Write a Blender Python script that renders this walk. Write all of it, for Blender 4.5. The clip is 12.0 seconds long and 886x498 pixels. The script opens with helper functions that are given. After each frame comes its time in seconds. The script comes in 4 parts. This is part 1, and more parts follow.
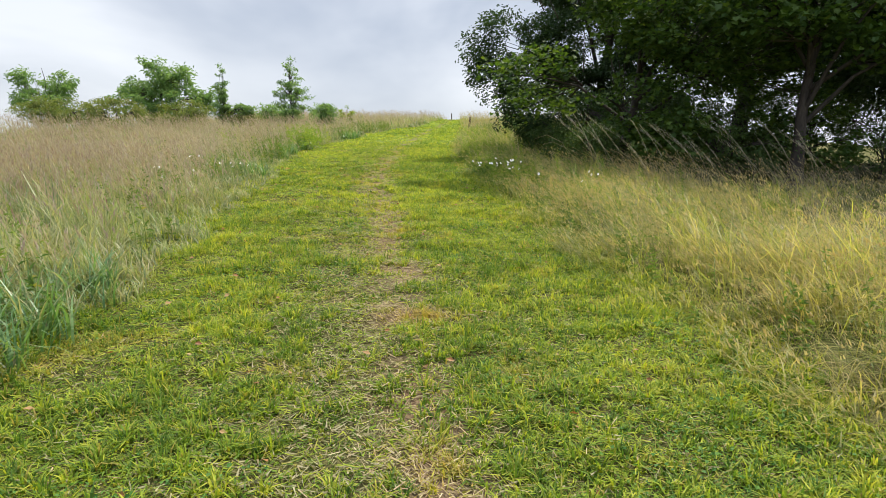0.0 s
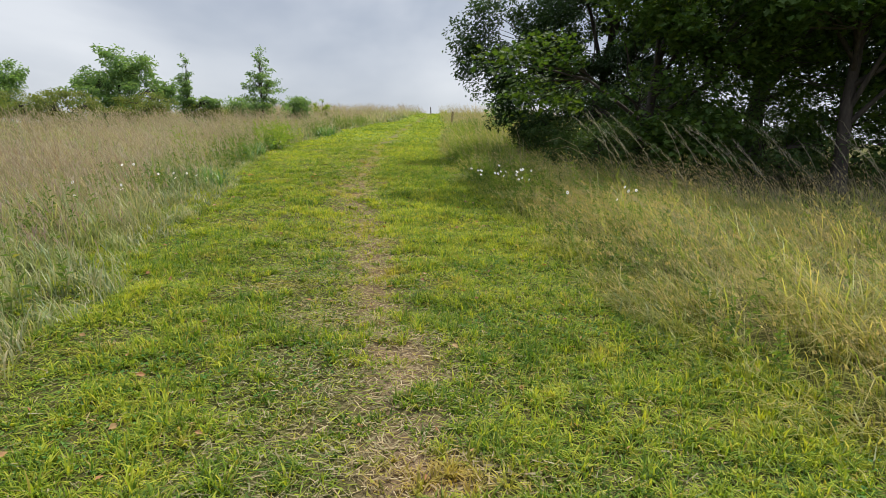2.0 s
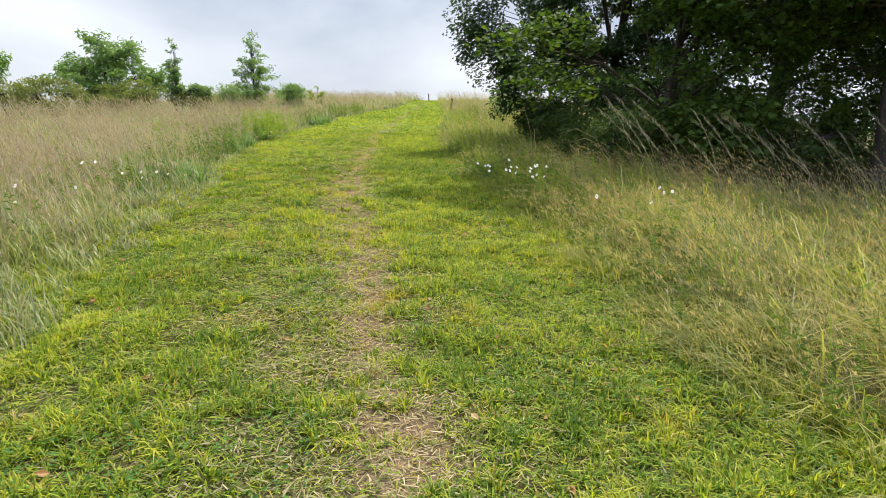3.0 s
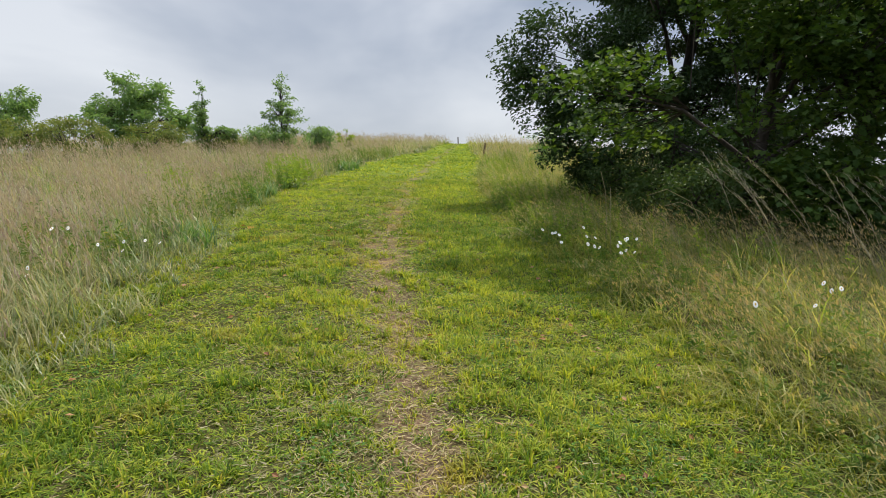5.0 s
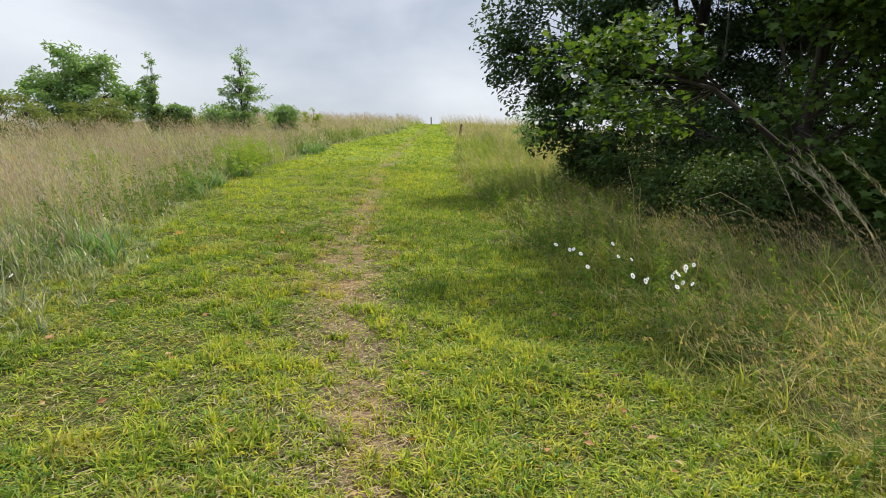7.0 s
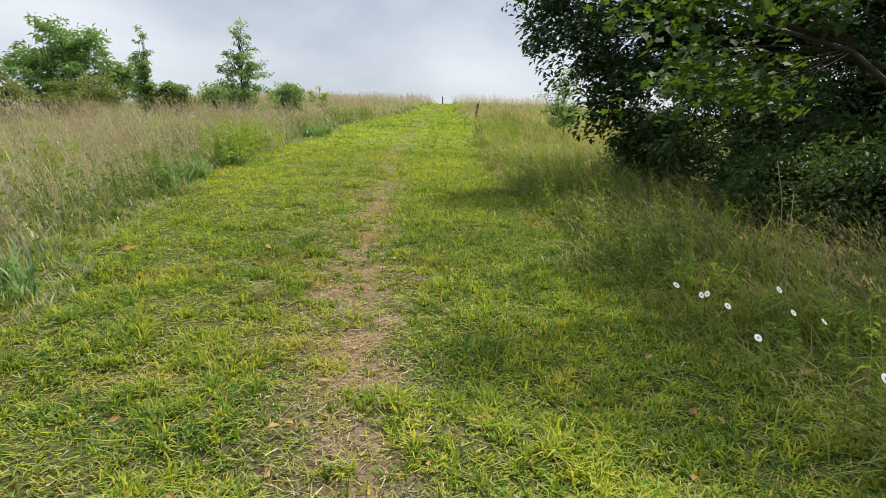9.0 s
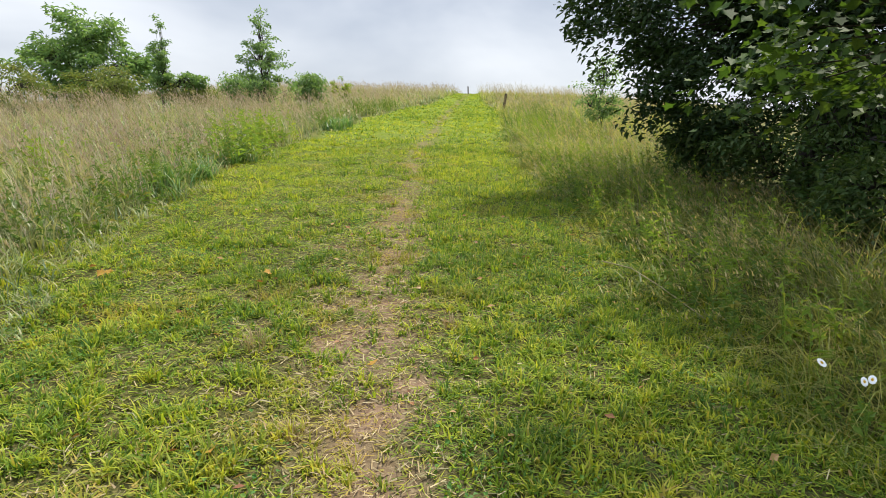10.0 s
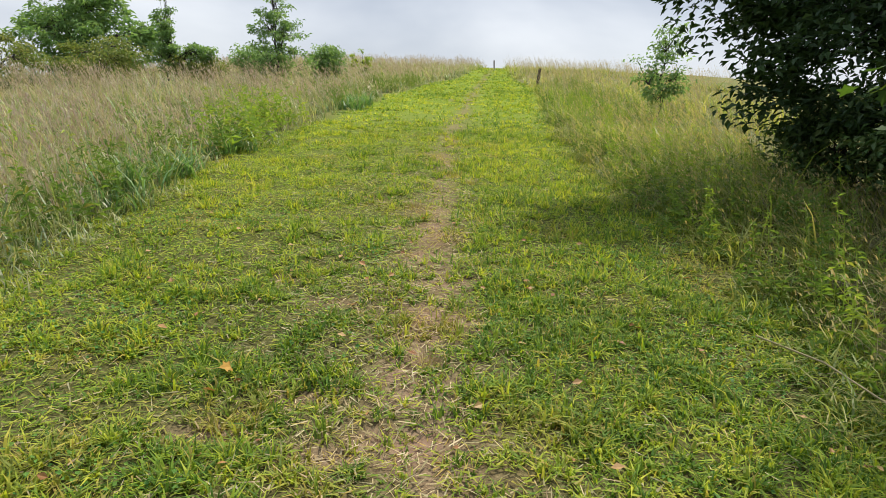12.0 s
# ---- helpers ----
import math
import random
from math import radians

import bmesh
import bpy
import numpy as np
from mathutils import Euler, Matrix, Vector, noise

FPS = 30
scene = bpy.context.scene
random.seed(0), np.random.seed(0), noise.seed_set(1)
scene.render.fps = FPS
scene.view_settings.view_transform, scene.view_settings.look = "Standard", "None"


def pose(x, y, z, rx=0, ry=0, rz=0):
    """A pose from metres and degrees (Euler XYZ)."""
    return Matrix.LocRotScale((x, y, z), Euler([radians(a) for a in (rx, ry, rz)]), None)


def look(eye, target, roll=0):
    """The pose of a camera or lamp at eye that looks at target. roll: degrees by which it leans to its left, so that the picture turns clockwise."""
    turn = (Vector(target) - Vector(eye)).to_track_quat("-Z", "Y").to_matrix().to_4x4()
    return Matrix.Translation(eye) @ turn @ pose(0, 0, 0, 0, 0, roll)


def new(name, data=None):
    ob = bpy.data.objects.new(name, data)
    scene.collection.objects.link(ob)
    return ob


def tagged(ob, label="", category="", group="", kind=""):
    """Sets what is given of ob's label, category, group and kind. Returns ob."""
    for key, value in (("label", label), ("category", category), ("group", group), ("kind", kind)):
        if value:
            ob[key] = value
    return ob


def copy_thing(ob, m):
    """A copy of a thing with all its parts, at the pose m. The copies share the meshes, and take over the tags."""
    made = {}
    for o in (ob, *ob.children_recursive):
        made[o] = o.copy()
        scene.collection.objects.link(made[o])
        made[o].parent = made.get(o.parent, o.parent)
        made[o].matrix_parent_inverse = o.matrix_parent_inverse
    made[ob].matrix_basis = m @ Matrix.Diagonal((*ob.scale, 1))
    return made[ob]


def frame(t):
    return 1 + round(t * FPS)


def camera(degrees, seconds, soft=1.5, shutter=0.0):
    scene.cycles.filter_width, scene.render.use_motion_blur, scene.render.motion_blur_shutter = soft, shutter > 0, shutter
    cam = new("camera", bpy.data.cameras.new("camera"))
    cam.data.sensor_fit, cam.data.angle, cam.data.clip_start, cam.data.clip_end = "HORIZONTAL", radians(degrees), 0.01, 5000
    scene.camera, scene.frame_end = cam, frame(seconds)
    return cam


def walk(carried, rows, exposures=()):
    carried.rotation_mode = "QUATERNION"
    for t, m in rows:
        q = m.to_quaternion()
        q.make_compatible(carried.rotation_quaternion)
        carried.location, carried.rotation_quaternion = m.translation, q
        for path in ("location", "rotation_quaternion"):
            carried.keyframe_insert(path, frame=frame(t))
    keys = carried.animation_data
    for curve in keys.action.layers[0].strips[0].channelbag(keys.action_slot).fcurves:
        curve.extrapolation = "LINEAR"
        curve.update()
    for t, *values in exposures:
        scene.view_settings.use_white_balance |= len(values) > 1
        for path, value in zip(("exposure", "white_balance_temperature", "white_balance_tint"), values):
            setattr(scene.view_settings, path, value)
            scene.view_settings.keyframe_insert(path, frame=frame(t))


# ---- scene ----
cam = camera(71.7, 12.0, soft=0.65)
METRES, EYE, TILT, LEAN, TURN = 11.6, 1.5, 4.5, 0.0, 0.0
ROWS = [
    (0.0, 0.0, 0.0, 0.0, 0.2, -13.18, -0.85),
    (0.5, -0.0088, 0.0435, 0.0009, -0.38, -12.85, -0.9),
    (1.0, -0.0133, 0.0824, 0.0072, -0.6, -12.59, -0.89),
    (1.5, -0.0121, 0.1262, 0.0051, -1.07, -12.85, -0.96),
    (2.0, -0.0224, 0.1672, 0.0041, -1.94, -13.76, -1.11),
    (2.5, -0.0244, 0.2069, -0.0006, -2.66, -14.68, -1.31),
    (3.0, -0.0263, 0.2528, 0.0046, -2.17, -14.96, -0.9),
    (3.5, -0.0359, 0.2915, 0.0073, -1.63, -14.07, -1.01),
    (5.5, -0.0581, 0.4405, 0.0103, 0.44, -10.99, -1.39),
    (6.0, -0.0646, 0.4781, 0.0095, -0.03, -11.64, -1.42),
    (6.5, -0.0671, 0.5169, 0.01, -1.42, -12.37, -1.81),
    (7.0, -0.0609, 0.5592, 0.0108, -2.36, -12.98, -1.83),
    (9.0, -0.0779, 0.728, 0.0026, -1.54, -14.78, -1.65),
    (9.5, -0.0804, 0.7683, 0.0015, -0.41, -15.19, -1.59),
    (10.0, -0.0832, 0.818, 0.0036, 0.67, -15.76, -1.4),
    (10.5, -0.093, 0.862, 0.0006, 0.89, -16.39, -1.6),
    (11.0, -0.0927, 0.8989, -0.0016, 1.3, -17.12, -1.68),
    (11.5, -0.0936, 0.9424, -0.0017, 2.31, -17.96, -1.42),
    (12.0, -0.1072, 0.9871, -0.0007, 2.64, -18.06, -1.6),
]
walk(cam, [(t, pose(0, 0, EYE, TILT, LEAN, TURN) @ pose(METRES * x, METRES * y, METRES * z, 90 + pitch, roll, yaw)) for t, x, y, z, yaw, pitch, roll in ROWS],
     exposures=((0.0, 0.91), (1.0, 0.71), (2.0, 0.63), (3.0, 1.01), (3.5, 0.73), (5.5, 0.62), (6.5, 0.62), (7.0, 0.78), (9.0, 0.77), (9.5, 1.08), (10.0, 0.91), (10.5, 0.85), (12.0, 0.83)))

# ---- light: hazy sun ahead and to the right, behind the trees; a bright broken cloud cover ----
SUN_AZ, SUN_EL = 42.0, 61.0      # degrees to the right of straight ahead, degrees above the level
world = bpy.data.worlds.new("sky")
scene.world = world
world.use_nodes = True
wt = world.node_tree
wt.nodes.clear()


def wnode(kind, **kw):
    n = wt.nodes.new(kind)
    for k, v in kw.items():
        n.inputs[k].default_value = v
    return n


sky = wt.nodes.new("ShaderNodeTexSky")
sky.sky_type = "NISHITA"
sky.sun_disc = False
sky.sun_elevation, sky.sun_rotation = radians(SUN_EL), radians(SUN_AZ)
bg_sky = wnode("ShaderNodeBackground", Strength=0.06)
wt.links.new(sky.outputs[0], bg_sky.inputs[0])
coord = wt.nodes.new("ShaderNodeTexCoord")
stretch = wnode("ShaderNodeMapping", Scale=(1.0, 1.0, 2.6), Location=(0.35, 0.2, 0.1))
wt.links.new(coord.outputs["Generated"], stretch.inputs[0])
puff = wnode("ShaderNodeTexNoise", Scale=1.7, Detail=5.0, Roughness=0.5, Distortion=0.3)
wt.links.new(stretch.outputs[0], puff.inputs[0])
ramp = wt.nodes.new("ShaderNodeValToRGB")
wt.links.new(puff.outputs[0], ramp.inputs[0])
ramp.color_ramp.elements[0].position, ramp.color_ramp.elements[0].color = 0.42, (0.36, 0.425, 0.55, 1)
ramp.color_ramp.elements[1].position, ramp.color_ramp.elements[1].color = 0.68, (0.84, 0.88, 0.95, 1)
level = wt.nodes.new("ShaderNodeSeparateXYZ")
wt.links.new(coord.outputs["Generated"], level.inputs[0])
low = wt.nodes.new("ShaderNodeMapRange")
for slot, val in ((1, 0.02), (2, 0.26), (3, 0.5), (4, 0.0)):
    low.inputs[slot].default_value = val
wt.links.new(level.outputs[2], low.inputs[0])
haze = wt.nodes.new("ShaderNodeMix")
haze.data_type = "RGBA"
haze.inputs[7].default_value = (0.97, 0.985, 1.0, 1)
wt.links.new(low.outputs[0], haze.inputs[0])
wt.links.new(ramp.outputs[0], haze.inputs[6])
bg_cloud = wnode("ShaderNodeBackground", Strength=0.68)
wt.links.new(haze.outputs[2], bg_cloud.inputs[0])
zenith = wt.nodes.new("ShaderNodeMapRange")      # an overcast sky is brightest overhead
for slot, val in ((1, 0.32), (2, 0.95), (3, 0.61), (4, 1.65)):
    zenith.inputs[slot].default_value = val
wt.links.new(level.outputs[2], zenith.inputs[0])
wt.links.new(zenith.outputs[0], bg_cloud.inputs["Strength"])
both = wnode("ShaderNodeMixShader", Fac=0.88)
wt.links.new(bg_sky.outputs[0], both.inputs[1])
wt.links.new(bg_cloud.outputs[0], both.inputs[2])
w_out = wt.nodes.new("ShaderNodeOutputWorld")
wt.links.new(both.outputs[0], w_out.inputs[0])

sun = new("sun", bpy.data.lights.new("sun", "SUN"))
sun.data.energy, sun.data.angle, sun.data.color = 3.3, radians(3.0), (1.0, 0.93, 0.80)
az, el = radians(SUN_AZ), radians(SUN_EL)
TO_SUN = Vector((math.sin(az) * math.cos(el), math.cos(az) * math.cos(el), math.sin(el)))
sun.matrix_world = look(TO_SUN * 60, (0, 0, 0))

# ---- helpers of this place ----
rng = np.random.default_rng(7)


def lump(x, y, size, seed=0):
    """Smooth noise from 0 to 1 over the plan, with lumps of the given size."""
    u, v = np.asarray(x, float) / size + seed * 17.31, np.asarray(y, float) / size + seed * 9.73
    i, j = np.floor(u), np.floor(v)
    a, b = u - i, v - j
    a, b = a * a * (3 - 2 * a), b * b * (3 - 2 * b)

    def h(p, q):
        s = np.sin(p * 127.1 + q * 311.7 + seed * 74.7) * 43758.5453
        return s - np.floor(s)
    return (h(i, j) * (1 - a) + h(i + 1, j) * a) * (1 - b) + (h(i, j + 1) * (1 - a) + h(i + 1, j + 1) * a) * b


SLOPE = math.tan(radians(TILT))


def hill(x, y):
    """The broad shape of the hill: an even slope with one shallow dip, up to a brow, falling away beyond it and far to the side."""
    x, y = np.asarray(x, float), np.asarray(y, float)
    z = SLOPE * y
    over = np.clip(y - 66, 0, 30)
    z = z - 0.005 * over ** 2 - np.clip(y - 96, 0, None) * (SLOPE + 0.22) - 0.2 * np.exp(-((y - 49) / 6) ** 2)
    left = np.clip(-x - 15, 0, 30)
    z = z - 0.004 * left ** 2 - np.clip(-x - 45, 0, None) * 0.24
    right = np.clip(x - 14, 0, 30)
    z = z - 0.004 * right ** 2 - np.clip(x - 44, 0, None) * 0.24
    low = -14.0
    return np.where(z > low + 6, z, low + 6 * np.exp(np.clip((z - low - 6) / 6, -40, 0)))


LEFT_Y, LEFT_X = (-6, 3.5, 5, 8, 11, 13, 15, 18, 22, 28, 33, 38, 45, 54, 67, 74, 95), (-2.3, -2.4, -2.57, -3.0, -3.4, -3.7, -4.05, -4.3, -4.35, -3.95, -3.7, -3.2, -2.6, -1.6, -0.5, 0.4, 4.5)
RIGHT_Y, RIGHT_X = (-6, 2.6, 5, 7, 10, 13, 16, 21, 27, 32, 38, 46, 58, 72, 95), (1.9, 1.8, 1.55, 1.3, 0.95, 0.6, 0.34, 0.3, 0.45, 0.9, 1.3, 1.3, 1.3, 1.7, 6.0)
DIRT_Y, DIRT_X = (-6, 2.3, 3.2, 4.6, 7, 11.6, 14, 17, 22, 28, 36, 53, 70, 95), (0.5, 0.03, -0.11, -0.29, -0.62, -1.23, -1.5, -1.5, -1.62, -1.4, -1.1, -0.3, 0.9, 5.2)


def edge_left(y):
    return np.interp(y, LEFT_Y, LEFT_X)


def edge_right(y):
    return np.interp(y, RIGHT_Y, RIGHT_X)


def inside(x, y):
    """Metres inside the mown strip; negative in the tall grass."""
    wob = (lump(x, y, 0.7, 3) - 0.5) * 0.35
    return np.minimum(x - edge_left(y), edge_right(y) - x) + wob


SCUFFS = ((-2.17, 17.6, 0.2), (-1.9, 13.85, 0.16), (-2.15, 13.1, 0.13), (-1.29, 12.13, 0.2), (-1.1, 12.5, 0.15), (-1.55, 14.2, 0.17), (-1.5, 13.6, 0.2), (-2.4, 15.3, 0.13),
          (-1.25, 15.4, 0.16), (-2.0, 12.3, 0.12), (-2.6, 20.2, 0.2), (-1.9, 19.0, 0.16), (-0.35, 5.6, 0.15), (-0.1, 4.2, 0.13), (-0.75, 8.0, 0.14), (-1.0, 9.6, 0.16),
          (-1.7, 12.9, 0.22), (-1.45, 13.1, 0.2), (-1.75, 13.5, 0.16), (-1.3, 14.8, 0.24), (-1.55, 15.9, 0.2), (-2.3, 13.6, 0.15), (-1.95, 14.9, 0.14), (-1.5, 16.8, 0.18))


def bare(x, y):
    """How far the trodden line and the scuffed spots are bare, 0 to 1."""
    d = (x - np.interp(y, DIRT_Y, DIRT_X)) / (0.17 + 0.13 * lump(x, y, 1.3, 5) + 0.16 * np.exp(-((np.asarray(y, float) - 13.6) / 1.8) ** 2))
    fade = np.interp(y, (0, 14, 22, 34, 60), (1.0, 1.0, 0.85, 0.8, 0.8))
    line = np.exp(-d * d) * np.clip(2.6 * lump(x, y, 0.30, 6) * (0.35 + 0.9 * lump(x, y, 1.5, 7)) - 0.02, 0, 0.85) * fade
    spots = np.clip((lump(x, y, 0.33, 8) - 0.80) * 6, 0, 1) * np.clip(lump(x, y, 2.2, 9) * 2.4 - 0.8, 0, 1)
    near = np.exp(-((x - np.interp(y, DIRT_Y, DIRT_X) + 0.5) / 0.9) ** 2)
    out = line + spots * near * 0.9
    for sx, sy, r in SCUFFS:
        d2 = ((x - sx) / r) ** 2 + ((y - sy) / (r * 0.7)) ** 2
        out = out + np.clip(1.1 - d2 + 1.2 * (lump(x, y, 0.08, 61) - 0.6), 0, 0.7)
    return np.clip(out, 0, 1)


def G(x, y):
    """Height of the ground, with its small humps and hollows."""
    close = np.exp(-(np.clip(np.abs(np.asarray(x, float) + 1) - 6, 0, None) / 4) ** 2)
    m = (lump(x, y, 0.9, 1) - 0.5) * 0.05 + (lump(x, y, 0.3, 2) - 0.5) * 0.05
    return hill(x, y) + m * close - 0.03 * bare(x, y) * close


def soup(name, verts, tris, mats, attrs=None, index=None, smooth=False):
    """One mesh object from arrays of corners and triangles, with float values on the corners."""
    me = bpy.data.meshes.new(name)
    verts, tris = np.ascontiguousarray(verts, np.float32), np.ascontiguousarray(tris, np.int32)
    me.vertices.add(len(verts))
    me.vertices.foreach_set("co", verts.ravel())
    me.loops.add(tris.size)
    me.loops.foreach_set("vertex_index", tris.ravel())
    me.polygons.add(len(tris))
    me.polygons.foreach_set("loop_start", np.arange(0, tris.size, 3, dtype=np.int32))
    for m in mats if isinstance(mats, (list, tuple)) else [mats]:
        me.materials.append(m)
    if index is not None:
        me.polygons.foreach_set("material_index", np.ascontiguousarray(index, np.int32))
    me.polygons.foreach_set("use_smooth", np.full(len(tris), smooth))
    for key, val in (attrs or {}).items():
        me.attributes.new(key, "FLOAT", "POINT").data.foreach_set("value", np.ascontiguousarray(val, np.float32))
    me.update()
    return new(name, me)


def part(ob, parent, label=""):
    ob.parent = parent
    return tagged(ob, label)


def thing(name, at, label, category, group="", kind=""):
    e = new(name)
    e.empty_display_size = 0.2
    e.location = at
    return tagged(e, label, category, group, kind)


def ribbons(base, ang, length, width, bend, segs, tipw=0.0, face=None, span=None):
    """Grass leaves: tapered strips that start at base, lean towards ang and bend over. Returns corners, triangles, the place along each."""
    n = len(base)
    rows = segs + 1
    s = np.linspace(*(span or (0, 1)), rows)[None, :]
    L, B = length[:, None], bend[:, None]
    rise = L * (s - 0.45 * B * s ** 2.2)
    out = L * B * 0.85 * s ** 1.8
    hx, hy = np.cos(ang)[:, None], np.sin(ang)[:, None]
    px = base[:, 0:1] + hx * out
    py = base[:, 1:2] + hy * out
    pz = base[:, 2:3] + rise
    f = (ang + math.pi / 2 if face is None else face)[:, None]
    w = width[:, None] * 0.5 * (1 - (1 - tipw) * s ** 1.6)
    if span:
        w = width[:, None] * 0.5 * np.interp(np.linspace(0, 1, rows), (0, 0.35, 1), (0.35, 1, 0.12))[None, :]
    ox, oy = np.cos(f) * w, np.sin(f) * w
    a = np.stack([px - ox, py - oy, pz], -1)
    b = np.stack([px + ox, py + oy, pz], -1)
    verts = np.stack([a, b], 2).reshape(n, rows * 2, 3)
    t = []
    for k in range(segs):
        q = 2 * k
        t.append((q, q + 1, q + 3))
        if k < segs - 1 or tipw > 0:
            t.append((q, q + 3, q + 2))
    t = np.array(t)
    if tipw == 0:
        verts[:, -1] = (verts[:, -1] + verts[:, -2]) / 2
    tris = (np.arange(n)[:, None, None] * rows * 2 + t[None]).reshape(-1, 3)
    return verts.reshape(-1, 3), tris, np.repeat(np.broadcast_to(s, (n, rows)), 2, axis=1).ravel(), rows * 2


class Heap:
    """Gathers strips and leaves into one mesh."""
    def __init__(self):
        self.v, self.t, self.i, self.a, self.n = [], [], [], {}, 0

    def add(self, verts, tris, mat=0, **attrs):
        self.v.append(verts)
        self.t.append(tris + self.n)
        self.i.append(np.full(len(tris), mat))
        for k, val in attrs.items():
            self.a.setdefault(k, []).append(val)
        self.n += len(verts)

    def make(self, name, mats):
        return soup(name, np.concatenate(self.v), np.concatenate(self.t), mats, {k: np.concatenate(v) for k, v in self.a.items()}, np.concatenate(self.i))


def tube(points, radii, sides=7):
    """Corners and triangles of a tapered tube along points."""
    P = np.array(points, float)
    V, T = [], []
    for k in range(len(P)):
        d = P[min(k + 1, len(P) - 1)] - P[max(k - 1, 0)]
        d /= np.linalg.norm(d) + 1e-9
        u = np.cross(d, (0.3, 0.9, 0.1))
        u /= np.linalg.norm(u) + 1e-9
        w = np.cross(d, u)
        for q in range(sides):
            c = 2 * math.pi * q / sides
            V.append(P[k] + radii[k] * (math.cos(c) * u + math.sin(c) * w))
    for k in range(len(P) - 1):
        for q in range(sides):
            a, b = k * sides + q, k * sides + (q + 1) % sides
            T += [(a, b, b + sides), (a, b + sides, a + sides)]
    top = len(V)
    V.append(P[-1])
    T += [((len(P) - 1) * sides + q, (len(P) - 1) * sides + (q + 1) % sides, top) for q in range(sides)]
    return np.array(V), np.array(T)


# ---- materials ----
def material(name):
    m = bpy.data.materials.new(name)
    m.use_nodes = True
    nt = m.node_tree
    nt.nodes.clear()
    return m, nt


def node(nt, kind, **kw):
    n = nt.nodes.new(kind)
    for k, v in kw.items():
        n.inputs[k.replace("_", " ")].default_value = v
    return n


def attr(nt, key):
    n = nt.nodes.new("ShaderNodeAttribute")
    n.attribute_name = key
    return n.outputs["Fac"]


def mix(nt, fac, a, b, mode="MIX"):
    n = nt.nodes.new("ShaderNodeMix")
    n.data_type, n.blend_type = "RGBA", mode
    for slot, val in ((0, fac), (6, a), (7, b)):
        if isinstance(val, (int, float)):
            n.inputs[slot].default_value = val
        elif isinstance(val, tuple):
            n.inputs[slot].default_value = (*val, 1)
        else:
            nt.links.new(val, n.inputs[slot])
    return n.outputs[2]


def rampn(nt, src, stops):
    n = nt.nodes.new("ShaderNodeValToRGB")
    nt.links.new(src, n.inputs[0])
    els = n.color_ramp.elements
    while len(els) < len(stops):
        els.new(0.5)
    for e, (p, c) in zip(els, stops):
        e.position, e.color = p, (*c, 1)
    return n.outputs[0]


def leafy(name, greens, dry, thin=0.35, rough=0.55, dry_key="dry", gloss=0.35):
    """Leaves and grass: a range of greens by blade, drying towards straw, letting light through."""
    m, nt = material(name)
    col = mix(nt, attr(nt, dry_key), rampn(nt, attr(nt, "rnd"), [(i / (len(greens) - 1), g) for i, g in enumerate(greens)]), dry)
    geo = nt.nodes.new("ShaderNodeNewGeometry")
    spot = node(nt, "ShaderNodeTexNoise", Scale=55.0, Detail=2.0)
    nt.links.new(geo.outputs["Position"], spot.inputs["Vector"])
    col = mix(nt, 0.35, col, rampn(nt, spot.outputs[0], [(0.3, (0.45, 0.45, 0.4)), (0.7, (1.0, 1.0, 1.0))]), "MULTIPLY")
    b = node(nt, "ShaderNodeBsdfPrincipled", Roughness=rough)
    b.inputs["Specular IOR Level"].default_value = gloss
    nt.links.new(col, b.inputs["Base Color"])
    tr = node(nt, "ShaderNodeBsdfTranslucent")
    warm = mix(nt, 1.0, col, (1.5, 1.45, 0.75), "MULTIPLY")
    nt.links.new(warm, tr.inputs[0])
    s = node(nt, "ShaderNodeMixShader", Fac=thin)
    nt.links.new(b.outputs[0], s.inputs[1])
    nt.links.new(tr.outputs[0], s.inputs[2])
    o = node(nt, "ShaderNodeOutputMaterial")
    nt.links.new(s.outputs[0], o.inputs[0])
    return m


def solid(name, stops, scale, rough=0.85, bump=0.3, detail=6.0, stretch_z=1.0):
    """An opaque rough surface whose colour and relief follow noise."""
    m, nt = material(name)
    geo = nt.nodes.new("ShaderNodeNewGeometry")
    mp = node(nt, "ShaderNodeMapping", Scale=(1, 1, stretch_z))
    nt.links.new(geo.outputs["Position"], mp.inputs[0])
    nz = node(nt, "ShaderNodeTexNoise", Scale=scale, Detail=detail, Roughness=0.65)
    nt.links.new(mp.outputs[0], nz.inputs["Vector"])
    b = node(nt, "ShaderNodeBsdfPrincipled", Roughness=rough)
    nt.links.new(rampn(nt, nz.outputs[0], stops), b.inputs["Base Color"])
    bp = node(nt, "ShaderNodeBump", Strength=bump, Distance=0.02)
    nt.links.new(nz.outputs[0], bp.inputs["Height"])
    nt.links.new(bp.outputs[0], b.inputs["Normal"])
    o = node(nt, "ShaderNodeOutputMaterial")
    nt.links.new(b.outputs[0], o.inputs[0])
    return m


